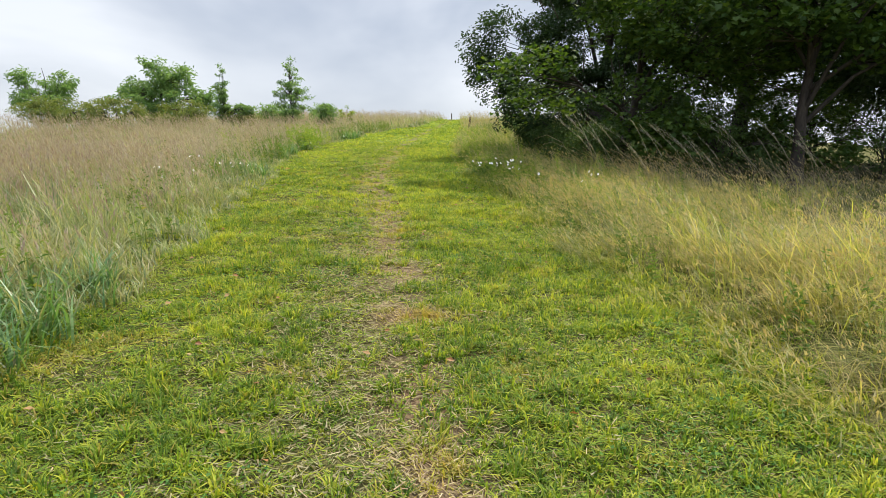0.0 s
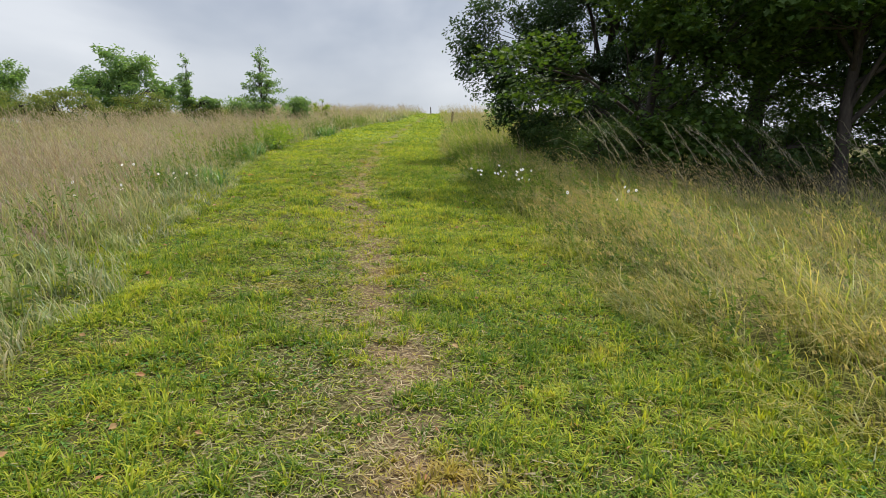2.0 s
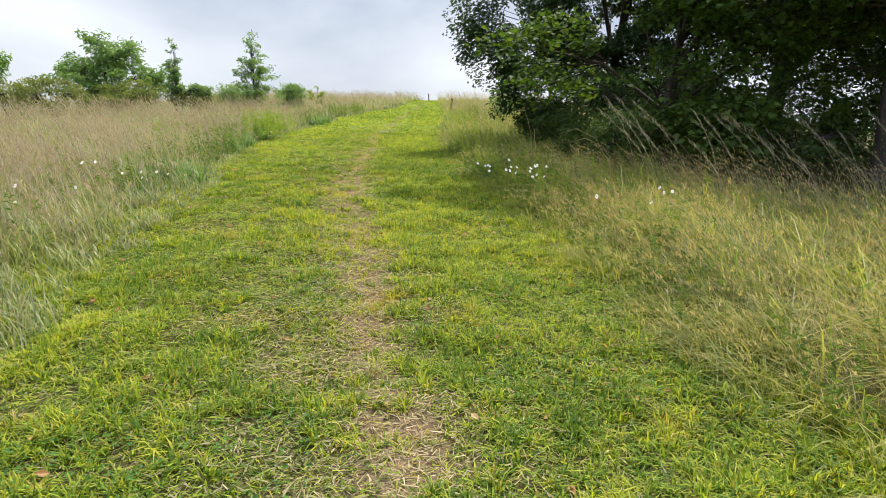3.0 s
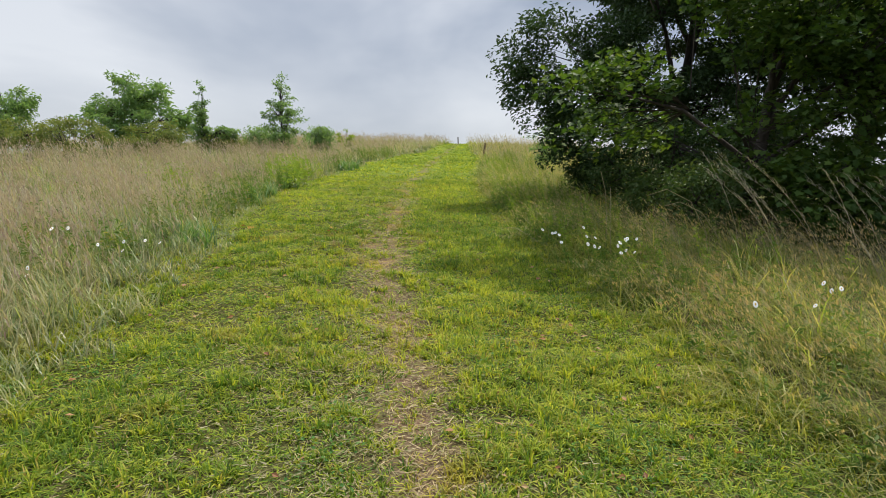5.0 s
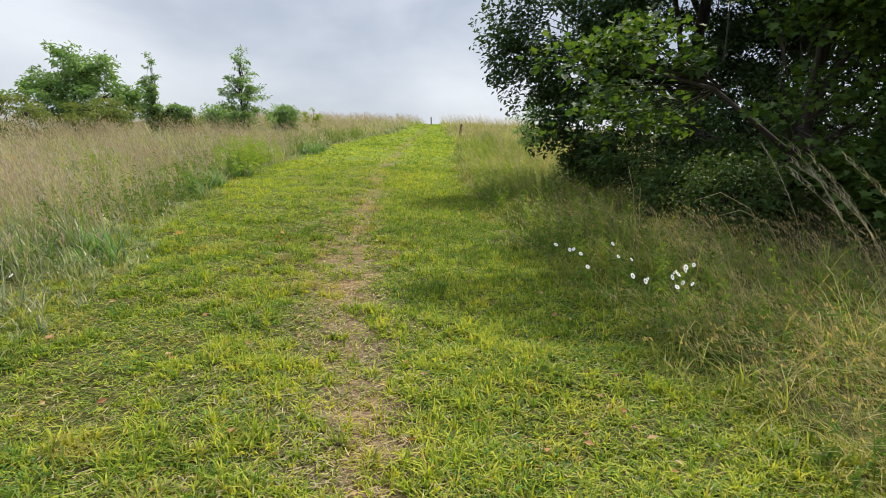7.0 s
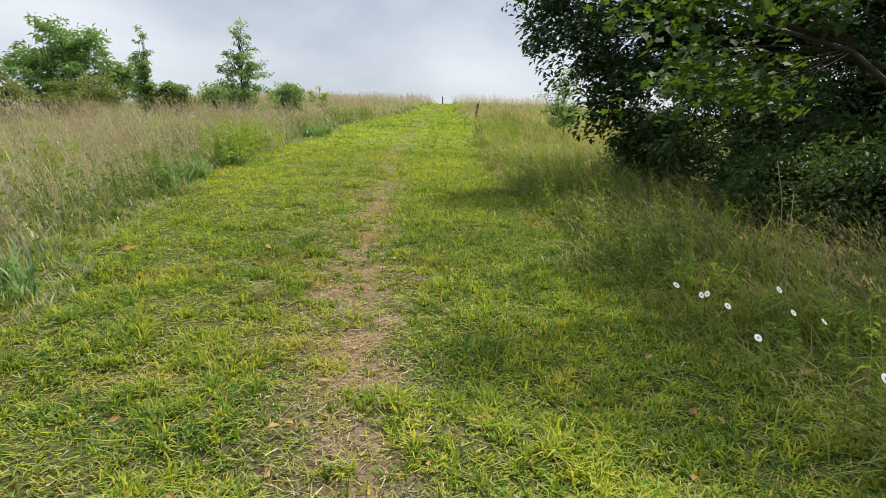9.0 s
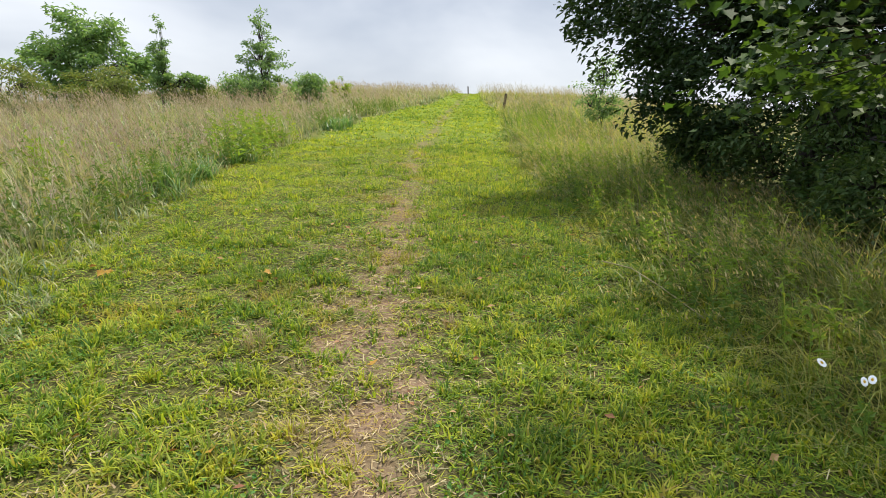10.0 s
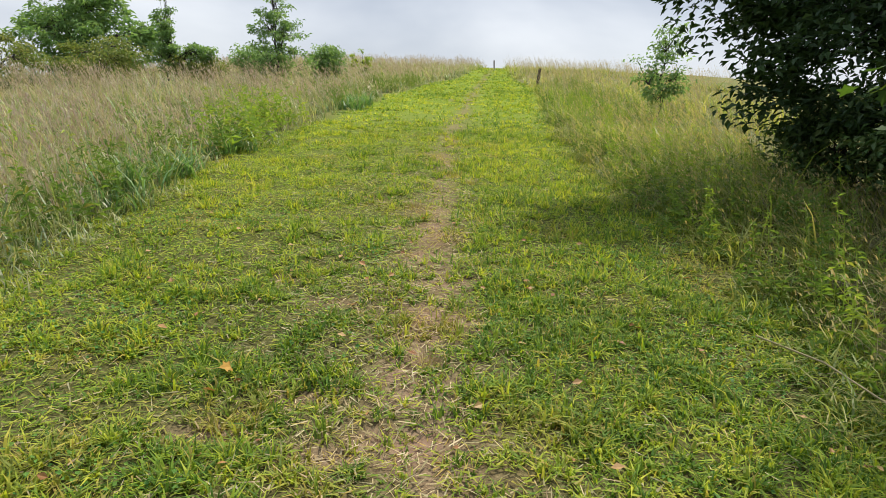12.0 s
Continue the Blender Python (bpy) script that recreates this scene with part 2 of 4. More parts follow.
def ground_material():
    """Dark thatch and soil; pale trodden earth where the line is bare; grass-coloured in the distance beyond the brow."""
    m, nt = material("soil_and_thatch")
    geo = nt.nodes.new("ShaderNodeNewGeometry")
    fine = node(nt, "ShaderNodeTexNoise", Scale=38.0, Detail=7.0, Roughness=0.7)
    broad = node(nt, "ShaderNodeTexNoise", Scale=1.6, Detail=4.0)
    for n in (fine, broad):
        nt.links.new(geo.outputs["Position"], n.inputs["Vector"])
    thatch = rampn(nt, fine.outputs[0], [(0.3, (0.022, 0.024, 0.008)), (0.5, (0.075, 0.074, 0.024)), (0.7, (0.19, 0.165, 0.07))])
    earth = rampn(nt, fine.outputs[0], [(0.3, (0.07, 0.05, 0.033)), (0.52, (0.19, 0.145, 0.095)), (0.72, (0.36, 0.30, 0.21))])
    red = mix(nt, broad.outputs[0], earth, (0.22, 0.13, 0.085))
    col = mix(nt, attr(nt, "bare"), thatch, red)
    turf = rampn(nt, fine.outputs[0], [(0.3, (0.08, 0.12, 0.016)), (0.5, (0.14, 0.19, 0.022)), (0.7, (0.21, 0.25, 0.035))])
    col = mix(nt, attr(nt, "turf"), col, turf)
    meadow = rampn(nt, broad.outputs[0], [(0.35, (0.09, 0.12, 0.03)), (0.65, (0.20, 0.17, 0.08))])
    col = mix(nt, attr(nt, "rough"), col, meadow)
    b = node(nt, "ShaderNodeBsdfPrincipled", Roughness=1.0)
    b.inputs["Specular IOR Level"].default_value = 0.08
    nt.links.new(col, b.inputs["Base Color"])
    bp = node(nt, "ShaderNodeBump", Strength=0.6, Distance=0.02)
    nt.links.new(fine.outputs[0], bp.inputs["Height"])
    nt.links.new(bp.outputs[0], b.inputs["Normal"])
    o = node(nt, "ShaderNodeOutputMaterial")
    nt.links.new(b.outputs[0], o.inputs[0])
    return m


M_GROUND = ground_material()
M_TURF = leafy("turf", [(0.075, 0.155, 0.024), (0.18, 0.285, 0.03), (0.325, 0.40, 0.036), (0.50, 0.51, 0.06)], (0.46, 0.34, 0.10), 0.45, 0.6, gloss=0.2)
M_CLOVER = leafy("clover", [(0.06, 0.168, 0.036), (0.096, 0.228, 0.042), (0.156, 0.288, 0.048)], (0.25, 0.24, 0.06), 0.4, gloss=0.25)
M_STRAW = leafy("straw", [(0.38, 0.28, 0.13), (0.48, 0.38, 0.19), (0.56, 0.48, 0.28)], (0.3, 0.2, 0.1), 0.15)
M_THATCH = leafy("old_thatch", [(0.20, 0.18, 0.09), (0.30, 0.27, 0.14), (0.42, 0.38, 0.24)], (0.36, 0.27, 0.16), 0.2, 0.8, gloss=0.15)
M_MEADOW = leafy("meadow_grass", [(0.085, 0.15, 0.055), (0.15, 0.225, 0.075), (0.245, 0.32, 0.105), (0.38, 0.42, 0.16)], (0.48, 0.40, 0.24), 0.42, 0.45, gloss=0.6)
M_FINE = leafy("fine_grass", [(0.075, 0.135, 0.03), (0.14, 0.21, 0.04), (0.23, 0.29, 0.055), (0.37, 0.40, 0.09)], (0.52, 0.42, 0.17), 0.5, 0.5, gloss=0.4)
M_BROAD = leafy("broad_blades", [(0.0875, 0.188, 0.0562), (0.125, 0.237, 0.075), (0.188, 0.3, 0.1)], (0.4, 0.36, 0.2), 0.4, 0.4, gloss=0.5)
M_STALK = leafy("stalks", [(0.22, 0.24, 0.10), (0.31, 0.28, 0.155), (0.42, 0.36, 0.25)], (0.46, 0.37, 0.27), 0.3)
M_HEAD = leafy("seed_heads", [(0.23, 0.145, 0.135), (0.35, 0.245, 0.21), (0.58, 0.49, 0.40)], (0.54, 0.46, 0.38), 0.35)
M_PALE = leafy("pale_seed_heads", [(0.31, 0.22, 0.10), (0.43, 0.34, 0.15), (0.60, 0.53, 0.31)], (0.52, 0.39, 0.20), 0.38)
M_SILVER = leafy("silvery_plumes", [(0.36, 0.33, 0.27), (0.46, 0.43, 0.36), (0.58, 0.56, 0.49)], (0.5, 0.44, 0.36), 0.35)
M_BARK = solid("bark", [(0.3, (0.02, 0.016, 0.013)), (0.7, (0.07, 0.055, 0.045))], 14.0, bump=0.8, stretch_z=0.25)
M_OAK = leafy("dark_leaves", [(0.018, 0.044, 0.014), (0.028, 0.064, 0.017), (0.046, 0.093, 0.02)], (0.11, 0.16, 0.03), 0.24, 0.58, gloss=0.4)
M_MAPLE = leafy("lobed_leaves", [(0.032, 0.073, 0.015), (0.054, 0.112, 0.02), (0.096, 0.17, 0.028)], (0.2, 0.25, 0.038), 0.4, 0.6, gloss=0.35)
M_YOUNG = leafy("young_leaves", [(0.105, 0.2, 0.085), (0.16, 0.28, 0.11), (0.235, 0.37, 0.14)], (0.27, 0.31, 0.1), 0.52, 0.45)
M_THORN = leafy("tangled_shrub_leaves", [(0.10, 0.16, 0.045), (0.16, 0.22, 0.055), (0.24, 0.28, 0.075)], (0.36, 0.26, 0.10), 0.4)
M_WEED = leafy("weed_leaves", [(0.156, 0.264, 0.042), (0.228, 0.336, 0.048), (0.336, 0.408, 0.06)], (0.38, 0.38, 0.06), 0.45)
M_HERB = leafy("herb_leaves", [(0.0803, 0.151, 0.0324), (0.127, 0.216, 0.0378), (0.207, 0.302, 0.0486)], (0.35, 0.3, 0.08), 0.42)
M_UNDER = leafy("shrub_leaves", [(0.04, 0.085, 0.025), (0.06, 0.118, 0.03), (0.095, 0.165, 0.038)], (0.18, 0.17, 0.055), 0.28, 0.58, gloss=0.35)
M_PETAL = solid("petals", [(0.3, (0.78, 0.78, 0.75)), (0.7, (0.85, 0.85, 0.83))], 60.0, 0.6, 0.1)
M_DISC = solid("flower_disc", [(0.3, (0.55, 0.33, 0.02)), (0.7, (0.75, 0.5, 0.04))], 300.0, 0.8, 0.4)
M_POST = solid("weathered_wood", [(0.3, (0.05, 0.035, 0.025)), (0.7, (0.17, 0.12, 0.085))], 22.0, 0.9, 0.7, stretch_z=0.15)

# ---- ground ----
def ground():
    xs = np.concatenate([-np.geomspace(5.7, 2500, 46)[::-1], np.arange(-5.5, 2.9, 0.13), np.geomspace(3.0, 2500, 46)])
    ys = np.concatenate([-np.geomspace(1.0, 2500, 40)[::-1], np.arange(-0.8, 20, 0.13), np.arange(20, 95, 1.0), np.geomspace(96, 2500, 30)])
    X, Y = np.meshgrid(xs, ys)
    V = np.stack([X, Y, G(X, Y)], -1).reshape(-1, 3)
    nx = len(xs)
    i = (np.arange(len(ys) - 1)[:, None] * nx + np.arange(nx - 1)[None]).ravel()
    T = np.concatenate([np.stack([i, i + 1, i + nx + 1], -1), np.stack([i, i + nx + 1, i + nx], -1)])
    tall = np.clip(-inside(X, Y) * 2, 0, 1).ravel()
    far = np.clip((Y.ravel() - 20) / 25, 0, 1)
    ob = soup("ground", V, T, M_GROUND, {"bare": bare(X, Y).ravel() * (1 - tall), "rough": tall * np.maximum(far, 0.4), "turf": np.maximum(np.clip((Y.ravel() - 15) / 14, 0, 1), np.clip(1.5 - Y.ravel(), 0, 0.4)) * (1 - tall) * (1 - bare(X, Y).ravel())}, smooth=True)
    return tagged(ob, "sloping meadow hillside of soil and dead thatch under grass", "ground", kind="structure")


ground()


# ---- mown strip ----
def scatter(n, x0, x1, y0, y1):
    return rng.uniform(x0, x1, n), rng.uniform(y0, y1, n)


def mown():
    """Tufts whose leaves spread outwards, with gaps between them; coarser with distance."""
    h = Heap()
    bands = ((-6.0, 1.5, 180, 13, 1.5, 1), (1.5, 9.0, 430, 15, 0.95, 2), (9.0, 15.5, 370, 14, 1.05, 2), (15.5, 24, 220, 11, 1.5, 1), (24, 38, 80, 8, 2.2, 1), (38, 76, 30, 7, 3.6, 1))
    for y0, y1, dens, per, wide, segs in bands:
        tx, ty = scatter(int(dens * 7.4 * (y1 - y0)), -4.8, 2.8, y0, y1)
        patch = np.clip((0.6 * lump(tx, ty, 0.17, 11) + 0.4 * lump(tx, ty, 0.5, 16)) * 2.8 - 0.95, 0, 1)
        lush = np.clip((tx - np.interp(ty, DIRT_Y, DIRT_X) - 0.25) * 3, 0, 1)      # thicker between the trodden line and the near edge
        patch = patch * (1 - 0.4 * lush) + 0.4 * lush
        keep = (inside(tx, ty) > np.where(ty < 22, -0.3 - 0.35 * rng.random(len(tx)), -0.05)) & (rng.random(len(tx)) < (1 - 0.8 * bare(tx, ty)) * (0.36 + 0.8 * patch))
        tx, ty = tx[keep], ty[keep]
        m = len(tx)
        vigour = rng.uniform(0.5, 1.3, m) * (0.45 + 0.95 * patch[keep])
        tone = np.clip(0.05 - 0.13 * np.clip((ty - 10) / 3, 0, 1) + 0.55 * lump(tx, ty, 0.7, 14) + 0.3 * lump(tx, ty, 3.0, 15) + rng.normal(0, 0.3, m), 0, 1)
        dead = np.clip((lump(tx, ty, 0.45, 13) - 0.80) * 2.0 + bare(tx, ty) * 0.75 + (rng.random(m) < 0.05) * 0.6, 0, 0.9) * np.interp(ty, (9, 12), (1.0, 0.7))
        who = np.repeat(np.arange(m), per)
        n = len(who)
        a = rng.uniform(0, 6.283, n)
        r = np.abs(rng.normal(0, 0.024, n)) * (0.8 + 0.2 * wide)
        x, y = tx[who] + r * np.cos(a), ty[who] + r * np.sin(a)
        L = rng.uniform(0.03, 0.088, n) * vigour[who] * (0.9 + 0.1 * wide)
        W = rng.uniform(0.007, 0.015, n) * wide
        v, t, s_, k = ribbons(np.stack([x, y, G(x, y) - 0.004], -1), a + rng.normal(0, 0.5, n), L, W, rng.uniform(0.25, 1.5, n), segs)
        dry = np.clip(dead[who] + rng.normal(0, 0.10, n) + (rng.random(n) < 0.07) * 0.7, 0, 1)
        rnd = np.clip(tone[who] + rng.normal(0, 0.24, n), 0, 1)
        h.add(v, t, rnd=np.repeat(rnd, k), dry=np.clip(np.repeat(dry, k) * (0.7 + 0.5 * s_), 0, 1))
    return tagged(h.make("mown_grass", M_TURF), "short mown yellow-green grass covering the strip", "grass", kind="stuff")


def clover():
    """Low broad leaves among the mown grass, in patches."""
    x, y = scatter(52000, -4.4, 2.0, 0.8, 17)
    keep = (inside(x, y) > -0.1) & (lump(x, y, 0.7, 21) * (1 - bare(x, y)) > 0.52 + 0.2 * rng.random(len(x)))
    x, y = x[keep], y[keep]
    n = len(x)
    size = rng.uniform(0.012, 0.028, n)
    z = G(x, y) + rng.uniform(0.015, 0.05, n)
    v, t = leaves(np.stack([x, y, z], -1), size, rng.uniform(0, 6.28, n), rng.uniform(-0.5, 0.5, n), 0.85)
    h = Heap()
    h.add(v, t, rnd=np.repeat(rng.random(n), 4), dry=np.repeat((rng.random(n) < 0.06) * 1.0, 4))
    return tagged(h.make("clover", M_CLOVER), "patches of low clover and broad weeds in the mown grass", "clover", kind="stuff")


def leaves(c, size, turn, dip, wide=0.55, fold=0.18):
    """Folded four-cornered leaves at c, pointing towards turn, dipped by an angle."""
    n = len(c)
    d = np.stack([np.cos(turn) * np.cos(dip), np.sin(turn) * np.cos(dip), -np.sin(dip)], -1)
    roll = rng.uniform(-0.9, 0.9, n)
    side = np.stack([-np.sin(turn), np.cos(turn), np.zeros(n)], -1)
    up = np.cross(d, side)
    s2 = side * np.cos(roll)[:, None] + up * np.sin(roll)[:, None]
    u2 = np.cross(d, s2)
    S = size[:, None]
    a = c
    tip = c + d * S
    l = c + d * S * 0.45 + s2 * S * wide * 0.5 + u2 * S * fold
    r = c + d * S * 0.45 - s2 * S * wide * 0.5 + u2 * S * fold
    v = np.stack([a, l, tip, r], 1).reshape(-1, 3)
    t = (np.arange(n)[:, None, None] * 4 + np.array([(0, 2, 1), (0, 3, 2)])[None]).reshape(-1, 3)
    return v, t


LOBES = ((0.0, 0.0), (0.12, 0.30), (0.02, 0.50), (0.34, 0.34), (0.55, 0.56), (0.64, 0.22), (1.0, 0.0),
         (0.64, -0.22), (0.55, -0.56), (0.34, -0.34), (0.02, -0.50), (0.12, -0.30))


def lobed(c, size, turn, dip):
    """Five-lobed leaves, slightly cupped."""
    n = len(c)
    d = np.stack([np.cos(turn) * np.cos(dip), np.sin(turn) * np.cos(dip), -np.sin(dip)], -1)
    roll = rng.uniform(-0.7, 0.7, n)
    side = np.stack([-np.sin(turn), np.cos(turn), np.zeros(n)], -1)
    up = np.cross(d, side)
    s2 = side * np.cos(roll)[:, None] + up * np.sin(roll)[:, None]
    u2 = np.cross(d, s2)
    P = np.array(LOBES)
    S = size[:, None, None]
    v = c[:, None] + S * (P[None, :, 0:1] * d[:, None] + P[None, :, 1:2] * s2[:, None] + 0.25 * np.abs(P[None, :, 1:2]) * u2[:, None])
    k = len(P)
    t = np.array([(0, i + 1, i) for i in range(1, k - 1)])
    return v.reshape(-1, 3), (np.arange(n)[:, None, None] * k + t[None]).reshape(-1, 3), k


def clippings():
    """Dry cut blades lying about, thickest on the trodden line."""
    x, y = scatter(150000, -4.2, 2.0, 0.8, 20)
    keep = (inside(x, y) > -0.1) & (rng.random(len(x)) < 0.04 + 0.22 * np.exp(-((x - np.interp(y, DIRT_Y, DIRT_X)) / 0.38) ** 2) * np.interp(y, (9, 12), (1.0, 0.6)) + 0.35 * bare(x, y) * np.interp(y, (9, 12), (1.0, 0.5)))
    x, y = x[keep], y[keep]
    n = len(x)
    a = rng.uniform(0, 6.28, n)
    L, w = rng.uniform(0.02, 0.075, n), rng.uniform(0.0012, 0.0026, n)
    z = G(x, y) + rng.uniform(0.006, 0.035, n)
    c = np.stack([x, y, z], -1)
    d = np.stack([np.cos(a), np.sin(a), rng.uniform(-0.2, 0.25, n)], -1) * L[:, None] / 2
    o = np.stack([-np.sin(a), np.cos(a), rng.uniform(-0.5, 0.5, n)], -1) * w[:, None]
    v = np.stack([c - d - o, c - d + o, c + d + o, c + d - o], 1).reshape(-1, 3)
    t = (np.arange(n)[:, None, None] * 4 + np.array([(0, 1, 2), (0, 2, 3)])[None]).reshape(-1, 3)
    h = Heap()
    h.add(v, t, rnd=np.repeat(rng.random(n), 4), dry=np.repeat(rng.random(n) * 0.6, 4))
    return tagged(h.make("dry_clippings", M_STRAW), "dry straw-coloured grass clippings strewn along the trodden line", "straw", kind="stuff")


def thatch():
    """Green and yellowing blades lying flat between the tufts."""
    x, y = scatter(430000, -4.6, 2.2, 1.6, 23)
    keep = (inside(x, y) > -0.3) & (rng.random(len(x)) < np.interp(y, (8, 12, 23), (1.0, 0.7, 0.5)) * (1 - 0.3 * bare(x, y)))
    x, y = x[keep], y[keep]
    n = len(x)
    a = rng.uniform(0, 6.283, n)
    L, w = rng.uniform(0.03, 0.085, n), rng.uniform(0.002, 0.005, n)
    c = np.stack([x, y, G(x, y) + rng.uniform(0.004, 0.03, n)], -1)
    d = np.stack([np.cos(a), np.sin(a), rng.uniform(-0.25, 0.45, n)], -1) * L[:, None] / 2
    o = np.stack([-np.sin(a), np.cos(a), rng.uniform(-0.6, 0.6, n)], -1) * w[:, None]
    v = np.stack([c - d - o, c - d + o, c + d], 1).reshape(-1, 3)
    t = np.arange(3 * n).reshape(-1, 3)
    h = Heap()
    dry = np.clip((lump(x, y, 0.45, 13) - 0.72) * 1.5 + bare(x, y) * 0.8 + (rng.random(n) < 0.13) * 0.7, 0, 1)
    old = (rng.random(n) < np.interp(y, (9, 12), (1.0, 0.6)) * (0.09 + 0.45 * np.exp(-((x - np.interp(y, DIRT_Y, DIRT_X) + 0.3) / 0.7) ** 2))).astype(int)
    h.add(v, t, rnd=np.repeat(rng.random(n) * 0.9, 3), dry=np.repeat(dry, 3))
    h.i = [old]
    return tagged(h.make("flattened_grass", [M_TURF, M_THATCH]), "flattened green and yellowing blades between the tufts", "grass", kind="stuff")


mown()
thatch()
clover()
clippings()

# ---- tall grass on both sides ----
WIND = math.pi * 0.97


def spikelets(h, mat, base, ang, L, bend, per, size, wide, spread, droop, rnd, span):
    """Loose seed heads: short tapered branchlets along the top of each stalk."""
    who = np.repeat(np.arange(len(base)), per)
    n = len(who)
    f = rng.uniform(*span, n)
    out = L[who] * bend[who] * 0.85 * f ** 1.8
    at = base[who] + np.stack([np.cos(ang[who]) * out, np.sin(ang[who]) * out, L[who] * (f - 0.45 * bend[who] * f ** 2.2)], -1)
    v, t, s, k = ribbons(at, ang[who] + rng.normal(0, spread, n), size * rng.uniform(0.5, 1.3, n) * (1.5 - f * 0.6), rng.uniform(0.005, 0.011, n) * wide, rng.uniform(*droop, n), 2, face=rng.uniform(-0.8, 0.8, n))
    h.add(v, t, mat, rnd=np.repeat(np.clip(rnd[who] + rng.normal(0, 0.15, n), 0, 1), k), dry=np.repeat(rng.random(n) * 0.8, k))


def meadow(name, side, bands, label, leaf_h, stalk_h, dryness, lean, rise, bow, leaf_bow, head, nod):
    """Uncut grass beside the strip: arching leaves below, thin stalks with loose seed heads above; it grows up from the cut edge."""
    h = Heap()
    for y0, y1, x0, x1, dl, ds, wide in bands:
        area = (y1 - y0) * (x1 - x0)
        # leaves, in tussocks
        per = 9
        tx, ty = scatter(int(area * dl / per), x0, x1, y0, y1)
        e = inside(tx, ty)
        steep = rise * (1 + np.clip((ty - 18) / 6, 0, 7))
        own = (tx < edge_left(ty) + 0.25) if side < 0 else (tx > edge_right(ty) - 0.25)
        deep = np.clip(-e, 0, 9)
        keep = own & (e < 0.08) & (rng.random(len(tx)) < np.clip(2.3 * lump(tx, ty, 0.34, 31) - 0.45, np.where(deep < 0.7, 0.45, 0.15), 1) * np.where(deep < 1.6, 1, 0.7))
        tx, ty, e, steep = tx[keep], ty[keep], e[keep], steep[keep]
        m = len(tx)
        tone = np.clip(0.7 * lump(tx, ty, 0.8, 34) + rng.normal(0.15, 0.22, m), 0, 1)
        dead = np.clip(dryness * np.interp(ty, (8.5, 12.5), (1.1, 0.3) if side > 0 else (1.0, 1.0)) * (0.1 + 1.5 * lump(tx, ty, 1.1, 33)) + rng.normal(0, 0.22, m), 0, 1)
        tall = leaf_h * rng.uniform(0.55, 1.25, m) * np.clip(0.28 - e * steep, 0.28, 1) * (0.35 + 0.8 * lump(tx, ty, 0.4, 32) + 0.45 * lump(tx, ty, 1.6, 39))
        who = np.repeat(np.arange(m), per)
        n = len(who)
        ang = np.where(rng.random(n) < lean, WIND + rng.normal(0, 0.8, n), rng.uniform(0, 6.28, n))
        x, y = tx[who] + rng.normal(0, 0.045, n), ty[who] + rng.normal(0, 0.045, n)
        v, t, s, k = ribbons(np.stack([x, y, G(x, y) - 0.01], -1), ang, tall[who] * rng.uniform(0.4, 1.3, n), rng.uniform(0.005, 0.014, n) * wide, rng.uniform(*leaf_bow, n), 3)
        dry = np.clip(dead[who] + rng.normal(0, 0.25, n), 0, 1)
        h.add(v, t, 0, rnd=np.repeat(np.clip(tone[who] + rng.normal(0, 0.2, n), 0, 1), k), dry=np.clip(np.repeat(dry, k) * (0.45 + 0.8 * s), 0, 1))
        # stalks
        x, y = scatter(int(area * ds), x0, x1, y0, y1)
        e = inside(x, y)
        steep = rise * (1 + np.clip((y - 18) / 6, 0, 7))
        own = (x < edge_left(y)) if side < 0 else (x > edge_right(y))
        keep = own & (e < -0.12) & (rng.random(len(x)) < np.clip(-e * steep * 1.6, 0, 1) * np.clip(2.4 * lump(x, y, 0.5, 35) - 0.6, 0.05, 1))
        x, y, e, steep = x[keep], y[keep], e[keep], steep[keep]
        n = len(x)
        L = stalk_h * rng.uniform(0.55, 1.2, n) * np.clip(0.5 - e * steep * 0.7, 0.5, 1) * (0.65 + 0.6 * lump(x, y, 1.6, 36))
        ang = WIND + rng.normal(0, 0.6, n)
        bend = rng.uniform(*bow, n) * (np.interp(y, (14, 26), (1.0, 0.35)) if side > 0 else 1.0)
        L = L * (np.interp(y, (18, 36), (1.0, 1.3)) if side > 0 else 1.0)
        base = np.stack([x, y, G(x, y) - 0.01], -1)
        v, t, s, k = ribbons(base, ang, L, rng.uniform(0.0014, 0.0026, n) * wide, bend, 3, 0.6, face=rng.uniform(-0.5, 0.5, n))
        rnd = np.clip(0.6 * lump(x, y, 1.5, 37) + rng.random(n) * 0.5, 0, 1)
        h.add(v, t, 1, rnd=np.repeat(rnd, k), dry=np.repeat(rng.random(n) * 0.8, k))
        spikelets(h, 2, base, ang, L, bend, (6 if wide < 1.5 else 4) if side < 0 else (4 if wide < 1.2 else 2), head, wide ** 0.8 * (1.0 if side < 0 else 0.9), 0.7 if side < 0 else 0.22, nod, rnd, (0.72, 1.02) if side < 0 else (0.86, 1.06))
    return tagged(h.make(name, [M_MEADOW if side < 0 else M_FINE, M_STALK, M_HEAD if side < 0 else M_PALE]), label, "tall grass", kind="stuff")


